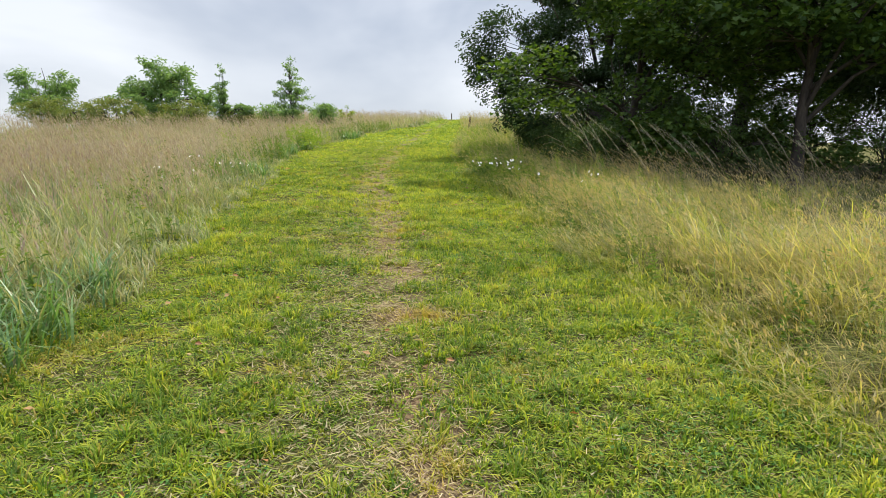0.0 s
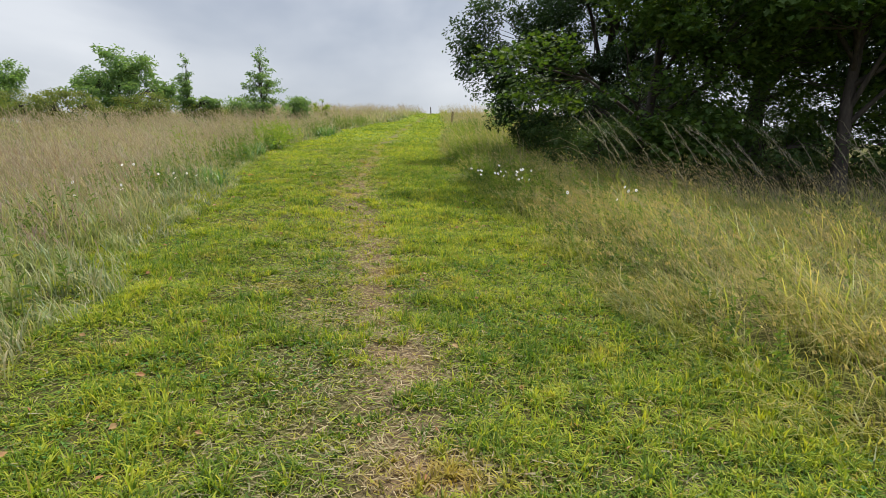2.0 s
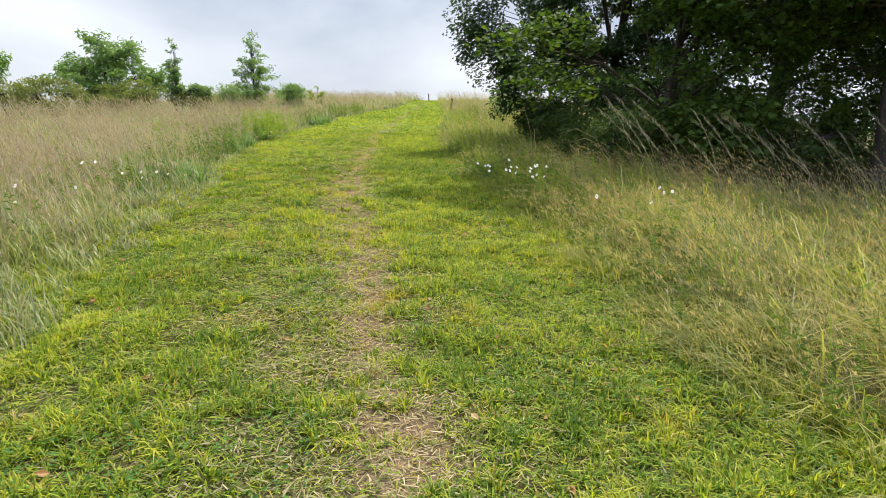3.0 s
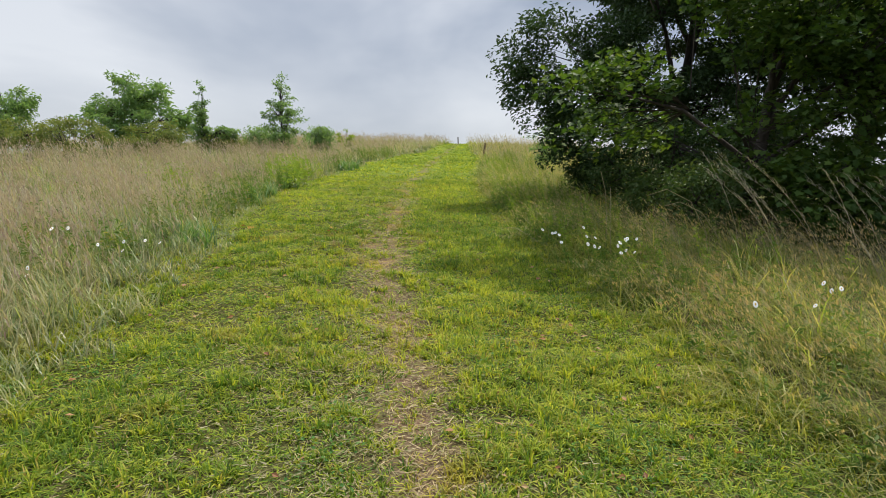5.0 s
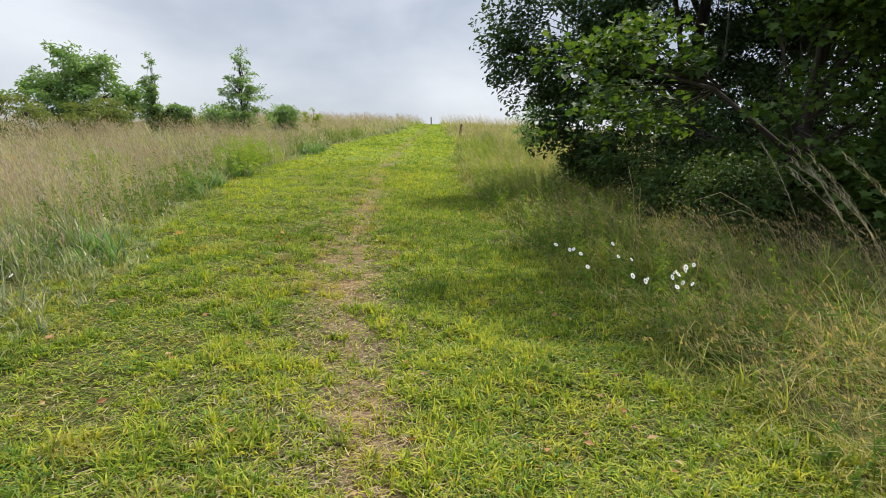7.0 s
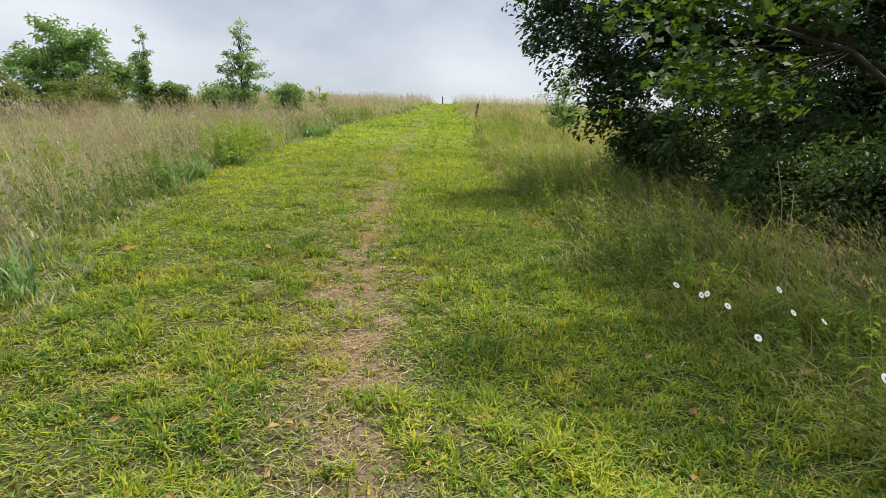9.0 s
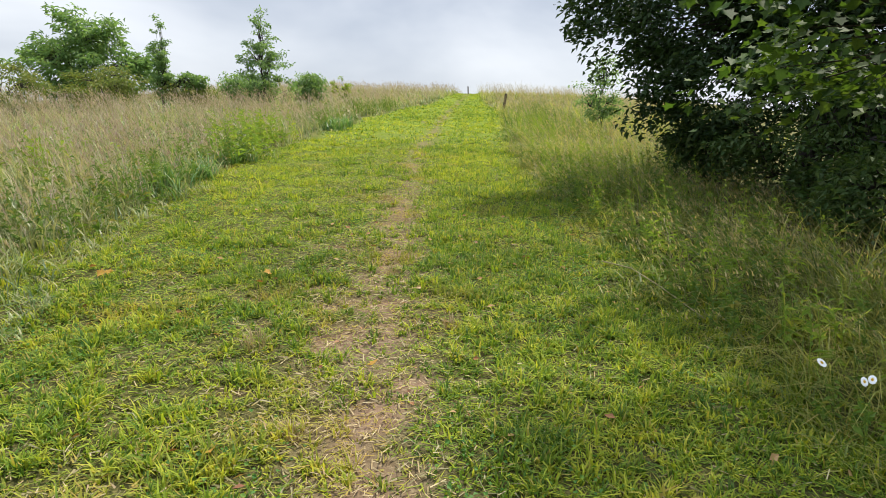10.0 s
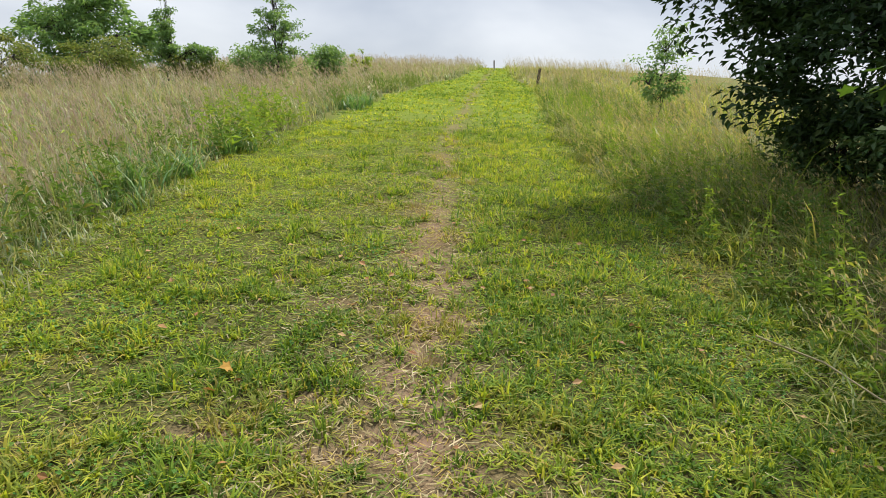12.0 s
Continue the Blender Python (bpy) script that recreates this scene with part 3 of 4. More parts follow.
LEFT_BANDS = ((-6, 1.5, -9.0, -2.0, 60, 18, 2.6), (-6, 4, -16, -9.0, 24, 12, 3.0), (1.5, 4, -9.0, -5.6, 150, 50, 2.0), (1.5, 9, -5.6, -2.0, 1200, 200, 1.1), (9, 18, -7.6, -2.8, 800, 170, 1.25), (18, 30, -12, -3.4, 190, 60, 2.0),
              (4, 18, -14, -5.6, 90, 55, 1.9), (30, 46, -22, -2.0, 45, 20, 3.2), (12, 30, -26, -12, 30, 18, 3.0), (46, 76, -18, 1.4, 40, 14, 4.2))
meadow("tall_meadow_grass", -1, LEFT_BANDS, "uncut knee-high meadow grass with brownish purple seed heads leaning in the wind", 0.62, 0.98, 0.34, 0.35, 0.8, (0.12, 0.75), (0.25, 1.35), 0.07, (0.2, 1.0))
RIGHT_BANDS = ((-6, 1.8, 1.2, 9.0, 60, 20, 2.6), (1.8, 4, 5.0, 9.0, 120, 50, 2.0), (1.8, 9.5, 0.6, 5.0, 1250, 210, 1.0), (9.5, 14, 0.3, 5.0, 1150, 170, 1.0), (14, 24, 0.2, 3.4, 700, 100, 1.3),
               (24, 40, 0.3, 8, 130, 28, 2.4), (4, 13, 5.0, 12, 110, 60, 1.8), (40, 76, 0.8, 12, 36, 10, 4.2))
meadow("tall_roadside_grass", 1, RIGHT_BANDS, "uncut fine yellow-green grass with pale nodding seed heads beside the strip", 0.6, 0.82, 0.37, 0.55, 0.6, (0.55, 1.3), (0.6, 1.65), 0.055, (0.6, 1.4))


def broad_edge():
    """Wide bluish-green blades arching out along the field's cut edge."""
    y = rng.uniform(2.5, 30, 900)
    y = y[rng.random(len(y)) < np.clip(lump(y * 0, y, 0.9, 41) * 1.6 - 0.75, 0, 1)]
    x = edge_left(y) - np.abs(rng.normal(0.25, 0.3, len(y)))
    per = 12
    who = np.repeat(np.arange(len(y)), per)
    n = len(who)
    wide = 1 + y[who] / 25
    px, py = x[who] + rng.normal(0, 0.06, n), y[who] + rng.normal(0, 0.06, n)
    v, t, s, k = ribbons(np.stack([px, py, G(px, py) - 0.01], -1), rng.uniform(0, 6.28, n), rng.uniform(0.25, 0.62, n), rng.uniform(0.009, 0.017, n) * wide, rng.uniform(0.4, 1.35, n), 4)
    h = Heap()
    h.add(v, t, rnd=np.repeat(rng.random(n), k), dry=np.clip(np.repeat((rng.random(n) < 0.15) * 0.8, k) * (0.3 + s), 0, 1))
    return tagged(h.make("broad_bladed_grass", M_BROAD), "coarse blue-green grass with wide arching blades along the cut edge", "tall grass", kind="stuff")


broad_edge()


def herbs(name, x, y, hgt, label, mat=None, big=1.0):
    """Upright leafy weeds: a thin stem each, with narrow leaves up its length."""
    h = Heap()
    m = len(x)
    z = G(x, y)
    v, t, s, k = ribbons(np.stack([x, y, z], -1), np.full(m, WIND), hgt, np.full(m, 0.006), np.full(m, 0.15), 2, 0.5, face=np.zeros(m))
    h.add(v, t, rnd=np.repeat(rng.random(m) * 0.4, k), dry=np.full(len(v), 0.15))
    per = 18
    who = np.repeat(np.arange(m), per)
    n = len(who)
    f = rng.uniform(0.15, 1.0, n)
    out = 0.128 * f ** 1.8 * hgt[who]
    c = np.stack([x[who] - out, y[who], z[who] + hgt[who] * (f - 0.0675 * f ** 2.2)], -1)
    v, t = leaves(c, big * rng.uniform(0.05, 0.11, n) * (1.2 - 0.6 * f), rng.uniform(0, 6.28, n), rng.normal(-0.1, 0.45, n), 0.34)
    tone = rng.random(m)[who]
    h.add(v, t, rnd=np.repeat(np.clip(0.6 * tone + 0.4 * rng.random(n), 0, 1), 4), dry=np.repeat((rng.random(n) < 0.08) * 0.7, 4))
    return tagged(h.make(name, mat or M_HERB), label, "weeds", kind="stuff")


hy = np.where(rng.random(3000) < 0.05, rng.uniform(3.5, 8.5, 3000), rng.uniform(8.5, 40, 3000))
hx = edge_right(hy) + 0.1 + np.abs(rng.normal(0, 1.2, len(hy)))
pick = lump(hx, hy, 0.8, 51) > rng.uniform(0.25, 0.75, len(hy))
hx, hy = hx[pick], hy[pick]
herbs("leafy_weeds", hx, hy, rng.uniform(0.25, 0.75, len(hx)) * np.clip(0.35 + (hx - edge_right(hy)) * 0.5, 0.35, 1.1), "upright leafy green weeds growing through the uncut grass", None, 0.8)
hy = rng.uniform(10.5, 30, 420)
hx = edge_right(hy) + 0.3 + np.abs(rng.normal(0, 0.9, len(hy)))
herbs("yellow_green_weeds", hx, hy, rng.uniform(0.3, 0.75, len(hx)), "fine yellow-green weeds among the grass before the thicket", M_WEED, 0.85)
hy = rng.uniform(3, 40, 3000)
hx = edge_left(hy) - 0.1 - np.abs(rng.normal(0, 1.5, len(hy)))
pick = lump(hx, hy, 0.9, 52) > rng.uniform(0.4, 0.9, len(hy))
hx, hy = hx[pick], hy[pick]
herbs("leafy_weeds", hx, hy, rng.uniform(0.3, 0.7, len(hx)), "upright leafy green weeds in the meadow")


# ---- trees and shrubs ----
def clump_points(n, centre, radii, shell):
    """Points in a lumpy ellipsoid, thicker towards its outside."""
    d = rng.normal(size=(n, 3))
    d /= np.linalg.norm(d, axis=1)[:, None]
    r = rng.uniform(shell ** 2, 1, n) ** 0.5
    return np.array(centre) + d * r[:, None] * np.array(radii)


def tree(name, x, y, height, crowns, leaf_mat, leaf_size, n_clumps, per_clump, label, kinds="plain", trunk_r=0.12, lean=(0, 0), spread=0.5, category="tree", low=0.35, shell=0.55):
    """A trunk with limbs that reach the clumps of the crown; crowns: (dx, dy, height above ground, rx, ry, rz)."""
    gz = float(G(x, y))
    top = thing(name, (x, y, gz), label, category)
    steps = 7
    pts = [(lean[0] * (k / steps) ** 1.3 + 0.06 * math.sin(k * 2.1 + x), lean[1] * (k / steps) ** 1.3 + 0.06 * math.cos(k * 1.7 + y), -0.15 + (height * 0.86 + 0.15) * k / steps) for k in range(steps + 1)]
    radii = [trunk_r * (1.45 if k == 0 else 1.05 - 0.9 * k / steps) for k in range(steps + 1)]
    v, t = tube(pts, radii, 9)
    part(soup("trunk", v, t, M_BARK, smooth=True), top)
    P = np.array(pts)
    vols = np.array([c[3] * c[4] * c[5] for c in crowns]) ** 0.75
    share = np.maximum(1, (n_clumps * vols / vols.sum()).astype(int))
    cl = np.concatenate([clump_points(k, c[:3], c[3:], shell=shell) for k, c in zip(share, crowns)])
    cl[:, 2] = np.maximum(cl[:, 2], 0.25 + 0.2 * rng.random(len(cl)))
    # limbs: a few main ones to spread-out clumps
    order = rng.permutation(len(cl))
    mains = order[:min(9, len(cl))]
    for m in mains:
        c = cl[m]
        zz = np.clip(c[2] * rng.uniform(0.35, 0.7), low * height * 0.5, height * 0.75)
        k = np.interp(zz, P[:, 2], np.arange(len(P)))
        a = np.array([np.interp(k, np.arange(len(P)), P[:, q]) for q in range(3)])
        midp = (a + c) / 2 + np.array([0, 0, 0.18 * np.linalg.norm(c - a)]) * 0.6
        r0 = trunk_r * 0.42
        v, t = tube([a, (a * 0.6 + midp * 0.4), midp, c * 0.6 + midp * 0.4, c], [r0, r0 * 0.8, r0 * 0.6, r0 * 0.4, r0 * 0.15], 6)
        part(soup("limb", v, t, M_BARK, smooth=True), top)
    # twigs
    V, T, n = [], [], 0
    for c in cl:
        m = cl[mains[np.argmin(np.linalg.norm(cl[mains] - c, axis=1))]]
        b = m * 0.5 + np.array([lean[0] * 0.3, lean[1] * 0.3, m[2] * 0.8]) * 0.5
        b = c + (b - c) * min(1.0, 1.3 / (np.linalg.norm(b - c) + 1e-6))
        v, t = tube([b, (b + c) / 2 + rng.normal(0, 0.05, 3), c], [0.014, 0.009, 0.004], 3)
        V.append(v)
        T.append(t + n)
        n += len(v)
    tagged(part(soup("branchwork", np.concatenate(V), np.concatenate(T), M_BARK), top), kind="stuff")
    # leaves
    n = len(cl) * per_clump
    who = np.repeat(np.arange(len(cl)), per_clump)
    size_c = spread * rng.uniform(0.55, 1.25, len(cl))
    d = rng.normal(size=(n, 3))
    d *= (rng.random(n) ** 0.42 / np.linalg.norm(d, axis=1))[:, None] * np.array([1, 1, 0.55])
    c = cl[who] + d * size_c[who][:, None]
    c[:, 2] = np.maximum(c[:, 2], 0.08)
    mid = np.average(cl, axis=0)
    turn = np.arctan2(c[:, 1] - mid[1], c[:, 0] - mid[0]) + rng.normal(0, 1.1, n)
    dip = rng.normal(0.35, 0.5, n)
    size = leaf_size * rng.uniform(0.6, 1.25, n)
    h = Heap()
    if kinds == "lobed":
        v, t, k = lobed(c, size, turn, dip)
    else:
        v, t = leaves(c, size, turn, dip, 0.5 if kinds == "plain" else 0.3)
        k = 4
    tone = rng.random(len(cl))[who]
    h.add(v, t, rnd=np.repeat(np.clip(0.45 * tone + 0.55 * rng.random(n), 0, 1), k), dry=np.repeat(np.clip(rng.normal(0.08, 0.12, n), 0, 1), k))
    tagged(part(h.make("crown", leaf_mat), top), kind="stuff")
    return top


# the thicket on the right
tree("broadleaf_tree", 4.4, 18.8, 6.9, ((0.1, 0.3, 3.9, 2.4, 2.0, 2.0), (-1.9, 0.1, 2.6, 1.6, 0.9, 0.8), (0.2, 0.2, 5.4, 1.8, 1.8, 1.3), (0.7, -0.5, 1.7, 2.0, 1.5, 1.2), (-1.8, -0.5, 1.5, 1.0, 0.8, 0.8),
     (-3.5, -0.5, 2.3, 0.55, 0.5, 0.22), (-3.4, -0.5, 3.2, 0.6, 0.5, 0.25), (-3.3, -0.6, 2.75, 0.6, 0.5, 0.2), (-2.9, -0.4, 3.8, 0.5, 0.5, 0.3), (-2.6, -0.6, 1.7, 0.6, 0.6, 0.3)),
     M_OAK, 0.11, 400, 190, "dark green broadleaf tree with low dense branches beside the mown strip", trunk_r=0.17, lean=(0.9, 0), spread=0.5)
tree("broadleaf_tree", 9.0, 19.0, 9.0, ((0, 0, 5.6, 3.9, 3.2, 3.6), (-1.5, -1.4, 3.6, 2.6, 1.8, 1.5), (2.5, -1.0, 3.2, 2.6, 2.2, 2.0)),
     M_OAK, 0.16, 290, 165, "tall dark broadleaf tree with a thick trunk in the thicket", trunk_r=0.26, spread=0.75)
tree("maple_tree", 4.0, 14.3, 6.4, ((-1.7, -0.5, 4.9, 1.15, 0.7, 0.5), (-2.1, 0.1, 2.35, 1.15, 0.6, 0.6), (-1.6, 0.9, 1.75, 0.9, 0.5, 0.5), (0.4, -0.4, 4.2, 1.8, 1.1, 1.6), (1.2, -1.0, 3.0, 1.6, 1.0, 0.8), (2.4, -0.3, 3.4, 2.0, 1.4, 1.6), (-0.7, -1.4, 4.9, 1.0, 0.7, 0.4),
     (0.5, -0.7, 1.5, 1.1, 0.5, 0.8), (1.5, -0.9, 2.2, 1.2, 0.5, 0.6), (0.2, -0.6, 2.5, 0.9, 0.4, 0.7), (3.0, -1.0, 1.8, 1.2, 0.5, 0.7)),
     M_MAPLE, 0.105, 280, 54, "maple tree with broad lobed bright green leaves at the thicket's front", "lobed", 0.11, lean=(1.3, 0), spread=0.55)
tree("maple_tree", 7.3, 12.9, 6.8, ((0, 0, 4.8, 2.0, 1.5, 1.5), (-1.1, -0.6, 3.3, 1.3, 0.9, 0.6), (1.5, -0.5, 3.5, 1.6, 1.2, 1.2), (-0.3, -0.9, 5.6, 1.6, 1.1, 0.8)),
     M_MAPLE, 0.13, 190, 60, "maple tree with broad dark lobed leaves overhanging the tall grass", "lobed", 0.13, lean=(0.4, 0.2), spread=0.6)
tree("broadleaf_tree", 13.5, 16.5, 8.5, ((0, 0, 4.8, 3.6, 3.2, 3.8), (-1, -1.5, 2.2, 3.0, 1.8, 1.6), (-3.2, -1.8, 4.0, 2.0, 1.6, 2.0)), M_OAK, 0.2, 230, 130, "dark broadleaf tree closing the thicket", trunk_r=0.2, spread=0.8)
for sx, sy, sh, sr, big in ((2.9, 18.3, 1.3, 0.7, 0), (3.7, 16.5, 1.8, 0.9, 0), (3.6, 14.3, 1.2, 0.6, 0), (4.9, 13.2, 1.5, 0.7, 1), (6.2, 13.6, 1.5, 1.2, 0), (8.0, 13.8, 1.7, 1.3, 1), (10.0, 14.2, 2.2, 1.5, 0), (12.0, 13.6, 2.6, 1.7, 0), (14.2, 13.2, 3.0, 1.9, 0), (11.8, 16.6, 3.2, 1.8, 0), (16.5, 12.8, 3.4, 2.0, 0), (5.2, 15.6, 1.9, 1.2, 0),
                            (7.4, 15.6, 2.2, 1.4, 0), (3.3, 15.2, 1.0, 0.7, 0), (3.6, 17.3, 2.0, 1.2, 0), (5.6, 17.4, 2.3, 1.5, 0), (7.6, 17.6, 2.5, 1.6, 0), (9.6, 16.4, 2.5, 1.6, 0)):
    tree("shrub", sx, sy, sh, ((0, 0, sh * 0.5, sr, sr * 0.9, sh * 0.5),), M_MAPLE if big else M_UNDER, 0.115 if big else 0.085, 50, 40 if big else 90,
         "low shrub with lobed leaves at the thicket's foot" if big else "low tangled dark green shrub under the trees", "lobed" if big else "plain", 0.03, spread=0.42, category="shrub", low=0.1)
tree("sapling", 2.75, 25.0, 2.1, ((0, 0, 1.1, 0.6, 0.5, 0.7), (0.1, 0, 1.9, 0.25, 0.25, 0.3)), M_YOUNG, 0.09, 50, 34, "thin sapling with small light leaves beyond the thicket", "plain", 0.011, spread=0.24, low=0.1)

# young trees at the far side of the left field
tree("young_tree", -8.7, 35.6, 4.35, ((0, 0, 0.9, 1.35, 1.2, 0.6), (0, 0, 1.7, 1.1, 1.0, 0.7), (0.05, 0, 2.5, 0.8, 0.8, 0.7), (0.0, 0, 3.3, 0.4, 0.4, 0.6), (0.05, 0, 4.0, 0.1, 0.1, 0.4)), M_YOUNG, 0.12, 150, 36,
     "young conical light green tree standing in the tall grass", trunk_r=0.05, spread=0.27, shell=0.2)
tree("young_tree", -11.7, 33.0, 3.4, ((0, 0, 1.2, 0.5, 0.5, 0.7), (0, 0, 2.1, 0.42, 0.4, 0.6), (0, 0, 2.9, 0.14, 0.14, 0.5), (0.9, 0.2, 1.1, 0.8, 0.6, 0.4)), M_YOUNG, 0.11, 110, 40,
     "slender young tree with a narrow top", trunk_r=0.04, spread=0.2, shell=0.2)
tree("bushy_tree", -15.6, 34.6, 4.0, ((0, 0, 1.2, 2.6, 2.0, 1.2), (0.2, 0, 2.5, 1.7, 1.3, 0.9), (-1.6, 0, 2.1, 0.9, 0.8, 0.7), (1.1, 0, 3.0, 0.7, 0.6, 0.5), (-0.5, 0, 3.5, 0.6, 0.6, 0.4), (2.3, 0, 1.6, 0.8, 0.8, 0.8)), M_YOUNG, 0.24, 260, 34,
     "broad rounded green bush with long leaflets", "long", 0.07, spread=0.42, shell=0.15)
tree("bushy_tree", -22.6, 35.5, 4.0, ((0, 0, 1.9, 1.8, 1.5, 1.3), (-1.1, 0, 2.9, 0.7, 0.6, 0.7), (1.0, 0, 2.7, 0.8, 0.7, 0.7)), M_YOUNG, 0.22, 90, 50,
     "green bush of several stems in the meadow", "long", 0.06, spread=0.45, shell=0.15)
for sx, sy, sh, sr in ((-13.2, 31.6, 1.6, 1.5), (-16.0, 30.5, 1.7, 1.7), (-18.6, 31.5, 1.6, 1.6), (-20.5, 32, 1.7, 1.5), (-27.0, 36, 2.4, 1.0), (-11.0, 33.5, 1.1, 1.0), (-7.3, 38, 1.5, 0.7), (-10.4, 38, 1.5, 0.9)):
    tree("shrub", sx, sy, sh, ((0, 0, sh * 0.55, sr, sr * 0.8, sh * 0.42),), M_THORN if sy < 34 else M_YOUNG, 0.12, 60, 60, "dull green tangled shrub among the meadow grass", "plain", 0.025, spread=0.4, category="shrub", low=0.1)
tree("weed_plant", -6.6, 42.0, 1.5, ((0, 0, 0.9, 0.5, 0.5, 0.6),), M_WEED, 0.11, 30, 30, "leafy yellow-green weed standing above the tall grass", "plain", 0.012, spread=0.2, category="weed", low=0.1)
wx = np.concatenate([rng.normal(cx, 0.28, 26) for cx in (-4.85, -5.3, -4.7, -6.1)])
wy = np.concatenate([rng.normal(cy, 0.5, 26) for cy in (22.4, 23.8, 20.6, 17.2)])
herbs("yellow_green_weeds", wx, wy, rng.uniform(0.5, 0.85, len(wx)), "bright yellow-green leafy weeds at the edge of the tall grass", M_WEED, 1.5)

# posts beside the strip
def post(x, y, hgt, lean):
    gz = float(G(x, y))
    top = thing("wooden_post", (x, y, gz), "short dark weathered wooden post leaning beside the strip", "post", "posts along the strip")
    bm = bmesh.new()
    bmesh.ops.create_cube(bm, size=1.0)
    bmesh.ops.scale(bm, vec=(0.11, 0.10, hgt + 0.2), verts=bm.verts)
    bmesh.ops.translate(bm, vec=(0, 0, (hgt - 0.2) / 2), verts=bm.verts)
    bmesh.ops.bevel(bm, geom=bm.edges[:], offset=0.012, segments=2, affect="EDGES")
    for v in bm.verts:
        v.co.x += lean * v.co.z
    me = bpy.data.meshes.new("shaft")
    bm.to_mesh(me)
    bm.free()
    me.materials.append(M_POST)
    part(new("shaft", me), top)


post(1.42, 37.5, 0.85, 0.12)
post(0.75, 69.0, 0.75, -0.05)


# daisies, fallen stem, dead leaves
def daisy():
    top = thing("daisy", (0, 0, 0), "white daisy with a yellow centre on a thin stem", "flower", "daisies in the tall grass")
    v, t = tube([(0, 0, 0), (0.015, 0.01, 0.25), (0.0, 0.0, 0.55)], [0.0022, 0.002, 0.0018], 5)
    st = soup("stem", v, t, M_WEED, {"rnd": np.full(len(v), 0.3), "dry": np.zeros(len(v))}, smooth=True)
    part(st, top)
    head = Matrix.Translation((0, 0, 0.552)) @ Euler((radians(28), radians(-12), 0)).to_matrix().to_4x4()
    V, T = [], []
    for k in range(17):
        a = 2 * math.pi * k / 17
        for r, w, z in ((0.006, 0.003, 0), (0.02, 0.006, 0.003), (0.031, 0.0045, 0.001)):
            for sg in (-1, 1):
                V.append(head @ Vector((r * math.cos(a) - sg * w * math.sin(a), r * math.sin(a) + sg * w * math.cos(a), z + 0.001 * (k % 2))))
        b = 6 * k
        T += [(b, b + 2, b + 3), (b, b + 3, b + 1), (b + 2, b + 4, b + 5), (b + 2, b + 5, b + 3)]
    part(soup("petals", np.array([tuple(q) for q in V]), np.array(T), M_PETAL), top, "ring of white petals")
    bm = bmesh.new()
    bmesh.ops.create_uvsphere(bm, u_segments=10, v_segments=6, radius=0.0105)
    bmesh.ops.scale(bm, vec=(1, 1, 0.5), verts=bm.verts)
    bmesh.ops.transform(bm, matrix=head @ Matrix.Translation((0, 0, 0.002)), verts=bm.verts)
    me = bpy.data.meshes.new("disc")
    bm.to_mesh(me)
    bm.free()
    me.materials.append(M_DISC)
    part(new("disc", me), top, "domed yellow flower centre")
    return top


first = daisy()
spots = [(1.89, 8.92), (1.98, 9.0), (1.8, 8.84), (2.08, 8.95), (1.2, 8.27), (0.82, 10.41), (0.78, 10.5), (0.9, 10.45), (0.72, 10.36), (0.97, 10.52), (0.85, 10.6),
         (0.86, 11.32), (0.7, 11.4), (0.66, 10.98), (0.52, 11.75), (0.58, 11.68), (0.62, 11.82), (0.95, 11.1)]
spots = [(a + 0.12, b) for a, b in spots] + [(a + 0.05 + 0.5 * random.random(), b + 0.3 * random.random() - 0.1) for a, b in spots[5:12]]
spots += [(-4.6 + 1.3 * random.random(), 8.6 + 1.9 * random.random()) for k in range(14)]
for k, (fx, fy) in enumerate(spots):
    sc = random.uniform(0.85, 1.15)
    wd = random.uniform(0.36, 0.52)
    m = pose(fx, fy, float(G(fx, fy)) - 0.01, random.uniform(-16, 12), random.uniform(-16, 8), random.uniform(-60, 60))
    ob = first if k == 0 else copy_thing(first, m)
    ob.matrix_basis = m @ Matrix.Diagonal((wd, wd, sc, 1))


def on(x, y, hgt):
    return (x, y, float(G(x, y)) + hgt)


def reed(x, y, hgt, lean):
    """A tall thin grass stalk bent by the wind, with fine drooping branchlets streaming from its upper half."""
    top = thing("plume_grass", on(x, y, 0), "tall thin pale grass stalk with drooping plume streaming in the wind", "tall grass", "plume grasses before the thicket")
    P = np.array([(-lean * hgt * (k / 8) ** 2.0, 0.02 * k, hgt * k / 8 * (1 - 0.25 * lean * k / 8)) for k in range(9)])
    v, t = tube(P, [0.0032 - 0.0003 * k for k in range(9)], 4)
    part(soup("stalk", v, t, M_STALK, {"rnd": np.full(len(v), 0.8), "dry": np.full(len(v), 0.5)}, smooth=True), top)
    n = 26
    k = rng.uniform(4.0, 8.0, n)
    base = np.stack([np.interp(k, np.arange(9), P[:, q]) for q in range(3)], -1)
    v, t, s_, c = ribbons(base, WIND + rng.normal(0, 0.28, n), rng.uniform(0.1, 0.26, n), rng.uniform(0.002, 0.0036, n), rng.uniform(0.9, 1.5, n), 4, face=rng.uniform(-0.6, 0.6, n))
    tagged(part(soup("branchlets", v, t, M_SILVER, {"rnd": np.repeat(rng.random(n), c), "dry": np.full(len(v), 0.4)}), top), kind="stuff")


def dry_stem(name, pts, r, label):
    v, t = tube(pts, [r * (1 - 0.5 * k / len(pts)) for k in range(len(pts))], 5)
    ob = soup(name, v, t, M_THATCH, {"rnd": np.full(len(v), 0.7), "dry": np.full(len(v), 0.3)}, smooth=True)
    return tagged(ob, label, "stem")


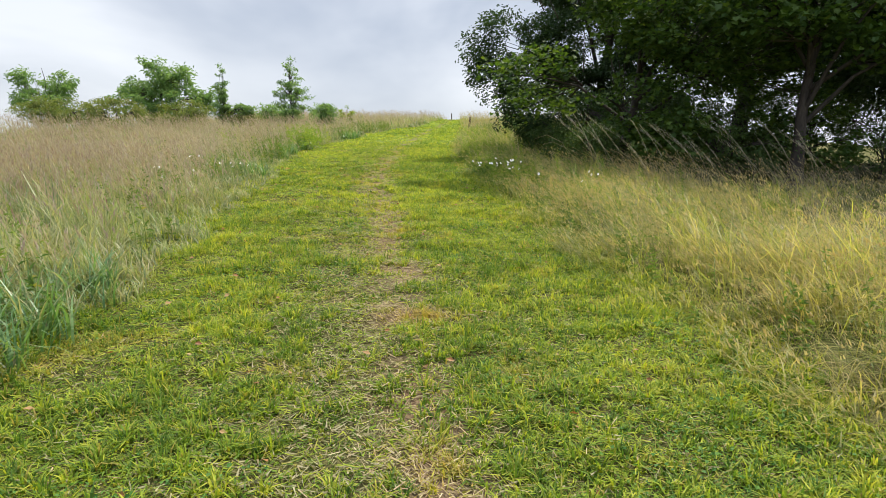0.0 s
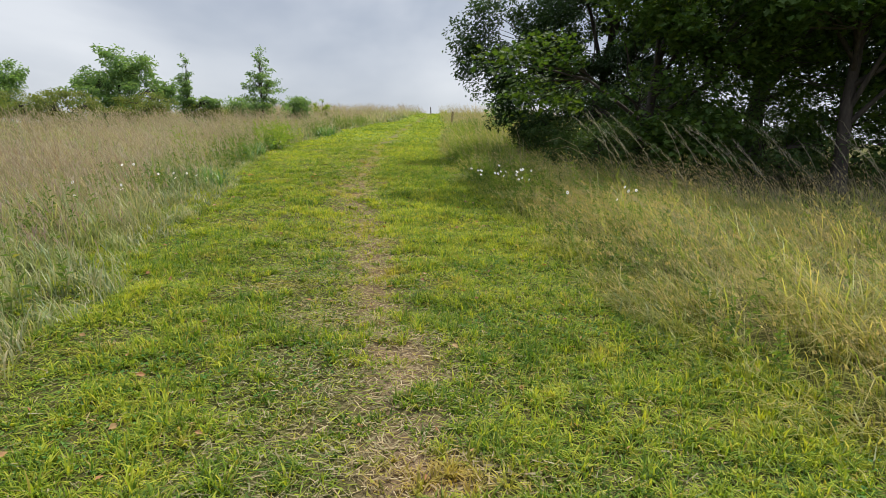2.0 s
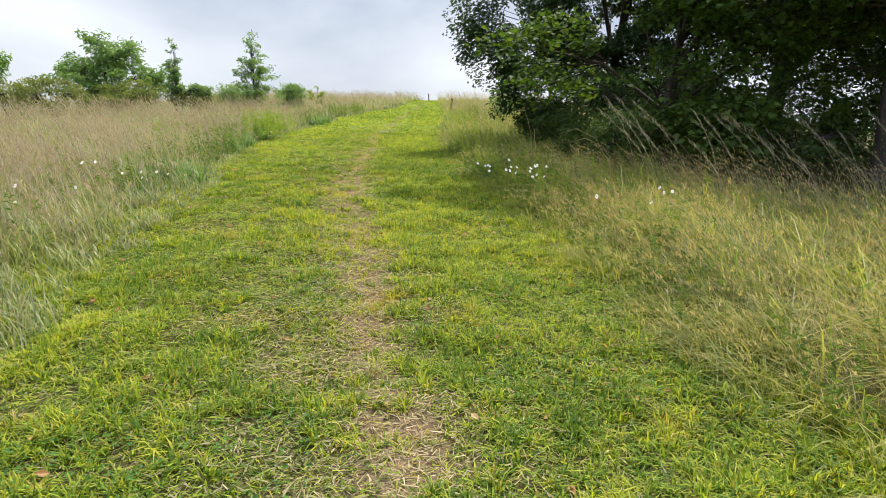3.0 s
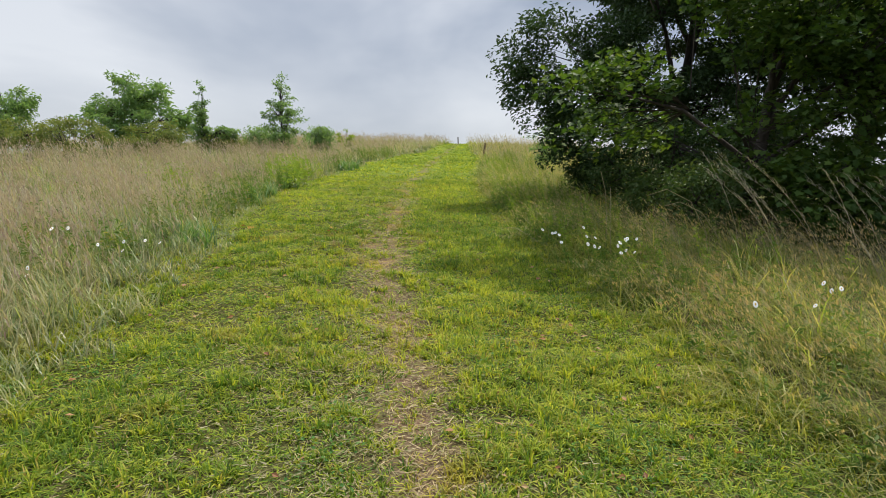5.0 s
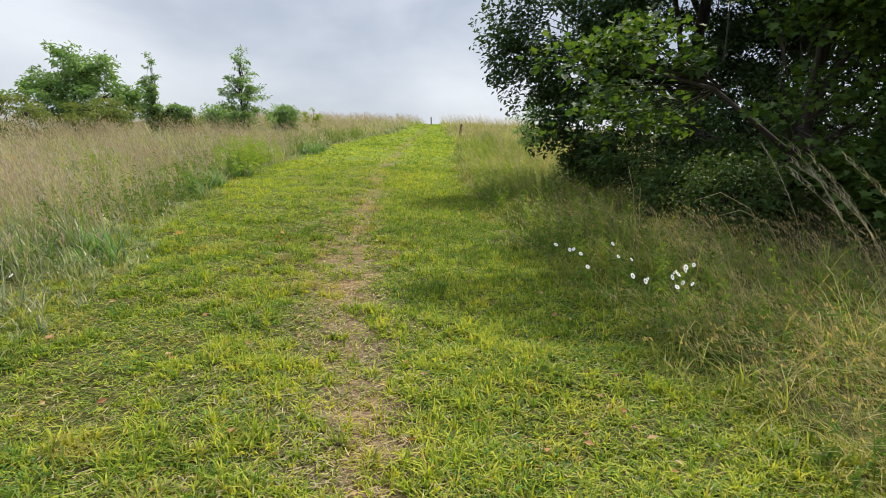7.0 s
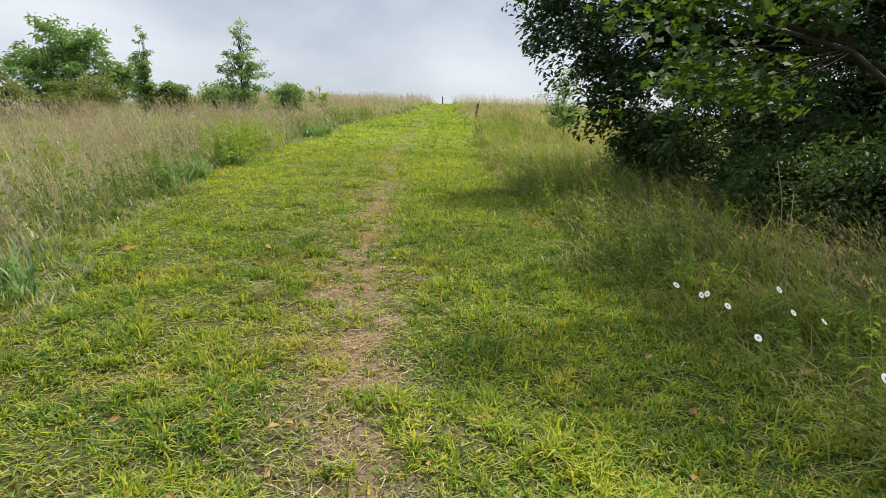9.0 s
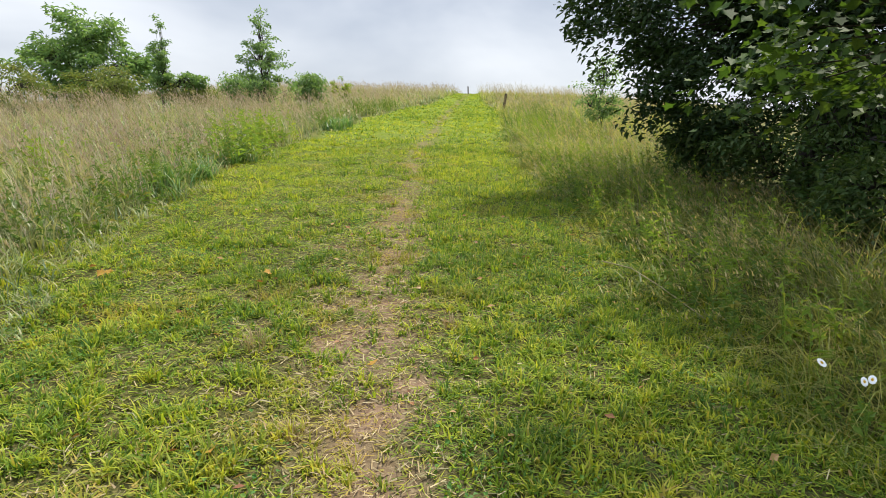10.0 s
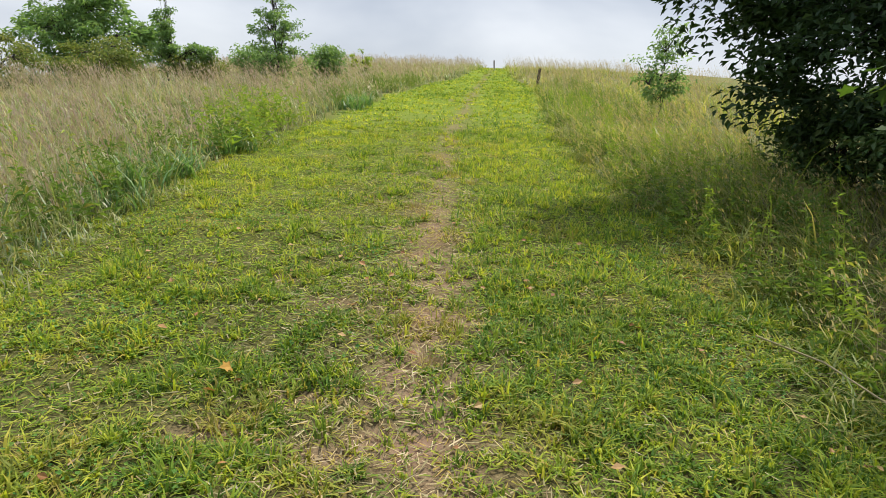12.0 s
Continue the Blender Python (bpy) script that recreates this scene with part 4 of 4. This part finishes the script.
for k in range(28):
    ry = random.uniform(10.0, 12.3)
    reed(random.uniform(2.7, 3.6) + 4.0 * random.random() ** 1.3, ry, random.uniform(1.05, 1.6), random.uniform(0.3, 0.75))
dry_stem("fallen_twig", [on(0.40, 14.7, 0.03), on(0.52, 14.25, 0.09), on(0.62, 13.87, 0.10), on(0.75, 13.35, 0.04)], 0.006, "pale dry fallen twig lying across the strip's edge")
dry_stem("dead_stem", [on(1.42, 12.3, 0), on(1.43, 12.28, 0.45), on(1.38, 12.25, 0.9), on(1.30, 12.22, 1.15)], 0.0045, "tan dead weed stem standing in the tall grass")
dry_stem("dead_stem", [on(1.5, 12.25, 0), on(1.46, 12.25, 0.5), on(1.43, 12.22, 0.95)], 0.004, "tan dead weed stem standing in the tall grass")
dry_stem("dead_stem", [on(2.5, 11.7, 0), on(2.42, 11.7, 0.5), on(2.2, 11.65, 0.85), on(1.9, 11.6, 0.98), on(1.68, 11.6, 0.93)], 0.0045, "tan dead stem arching over the tall grass")
dry_stem("dead_stem", [on(2.6, 11.5, 0), on(2.5, 11.5, 0.45), on(2.25, 11.45, 0.75), on(1.98, 11.4, 0.85), on(1.8, 11.4, 0.8)], 0.0045, "tan dead stem arching over the tall grass")


def dead_leaves():
    x, y = scatter(420, -3.8, 1.4, 1.2, 17)
    keep = inside(x, y) > 0
    x, y = x[keep], y[keep]
    n = len(x)
    v, t = leaves(np.stack([x, y, G(x, y) + rng.uniform(0.02, 0.055, n)], -1), rng.uniform(0.03, 0.065, n), rng.uniform(0, 6.28, n), rng.uniform(-0.3, 0.3, n), 0.6, 0.1)
    m = leafy("dead_leaf", [(0.22, 0.09, 0.04), (0.35, 0.17, 0.06), (0.42, 0.28, 0.12)], (0.2, 0.1, 0.05), 0.2)
    h = Heap()
    h.add(v, t, rnd=np.repeat(rng.random(n), 4), dry=np.zeros(4 * n))
    tagged(h.make("dead_leaves", m), "small brown and orange dead leaves lying in the mown grass", "leaves", kind="stuff")


dead_leaves()


def dry_tuft(x, y, r, hgt, label):
    """A small stiff tuft of dry grass."""
    n = 70
    a = rng.uniform(0, 6.283, n)
    q = r * 0.5 * np.sqrt(rng.random(n))
    px, py = x + q * np.cos(a), y + q * np.sin(a)
    v, t, s_, k = ribbons(np.stack([px, py, G(px, py) - 0.005], -1), a, rng.uniform(0.5, 1.0, n) * hgt, rng.uniform(0.003, 0.006, n), rng.uniform(0.1, 0.9, n), 2)
    tagged(soup("dry_tuft", v, t, M_STRAW, {"rnd": np.repeat(rng.random(n), k), "dry": np.repeat(rng.random(n), k)}), label, "grass tuft")


def fallen_leaf(x, y, size, turn):
    """One curled yellow leaf with its stalk."""
    v, t, k = lobed(np.array([on(x, y, 0.05)]), np.array([size]), np.array([turn]), np.array([-0.25]))
    ob = soup("fallen_leaf", v, t, M_YELLOW, {"rnd": np.full(len(v), 0.6), "dry": np.full(len(v), 0.3)})
    tagged(ob, "curled yellow and orange fallen leaf on the grass", "leaf")


M_YELLOW = leafy("yellowed_leaf", [(0.42, 0.22, 0.03), (0.58, 0.36, 0.05)], (0.3, 0.13, 0.03), 0.3)
for tx, ty, tr, th in ((-1.4, 14.24, 0.13, 0.12), (-2.02, 12.75, 0.16, 0.14), (-1.62, 11.9, 0.12, 0.1), (-0.92, 13.2, 0.12, 0.1), (-0.55, 6.2, 0.14, 0.1), (-1.75, 17.4, 0.18, 0.13), (-1.2, 18.6, 0.18, 0.13)):
    dry_tuft(tx, ty, tr, th, "small tuft of dry brownish grass on the trodden line")
for lx, ly, ls, lt in ((-1.345, 12.56, 0.06, 1.2), (-3.56, 13.88, 0.075, 0.4), (-3.5, 13.95, 0.06, 2.6), (0.82, 6.37, 0.055, 2.0), (-2.3, 14.0, 0.06, 4.0), (-1.9, 11.75, 0.06, 5.0)):
    fallen_leaf(lx, ly, ls, lt)
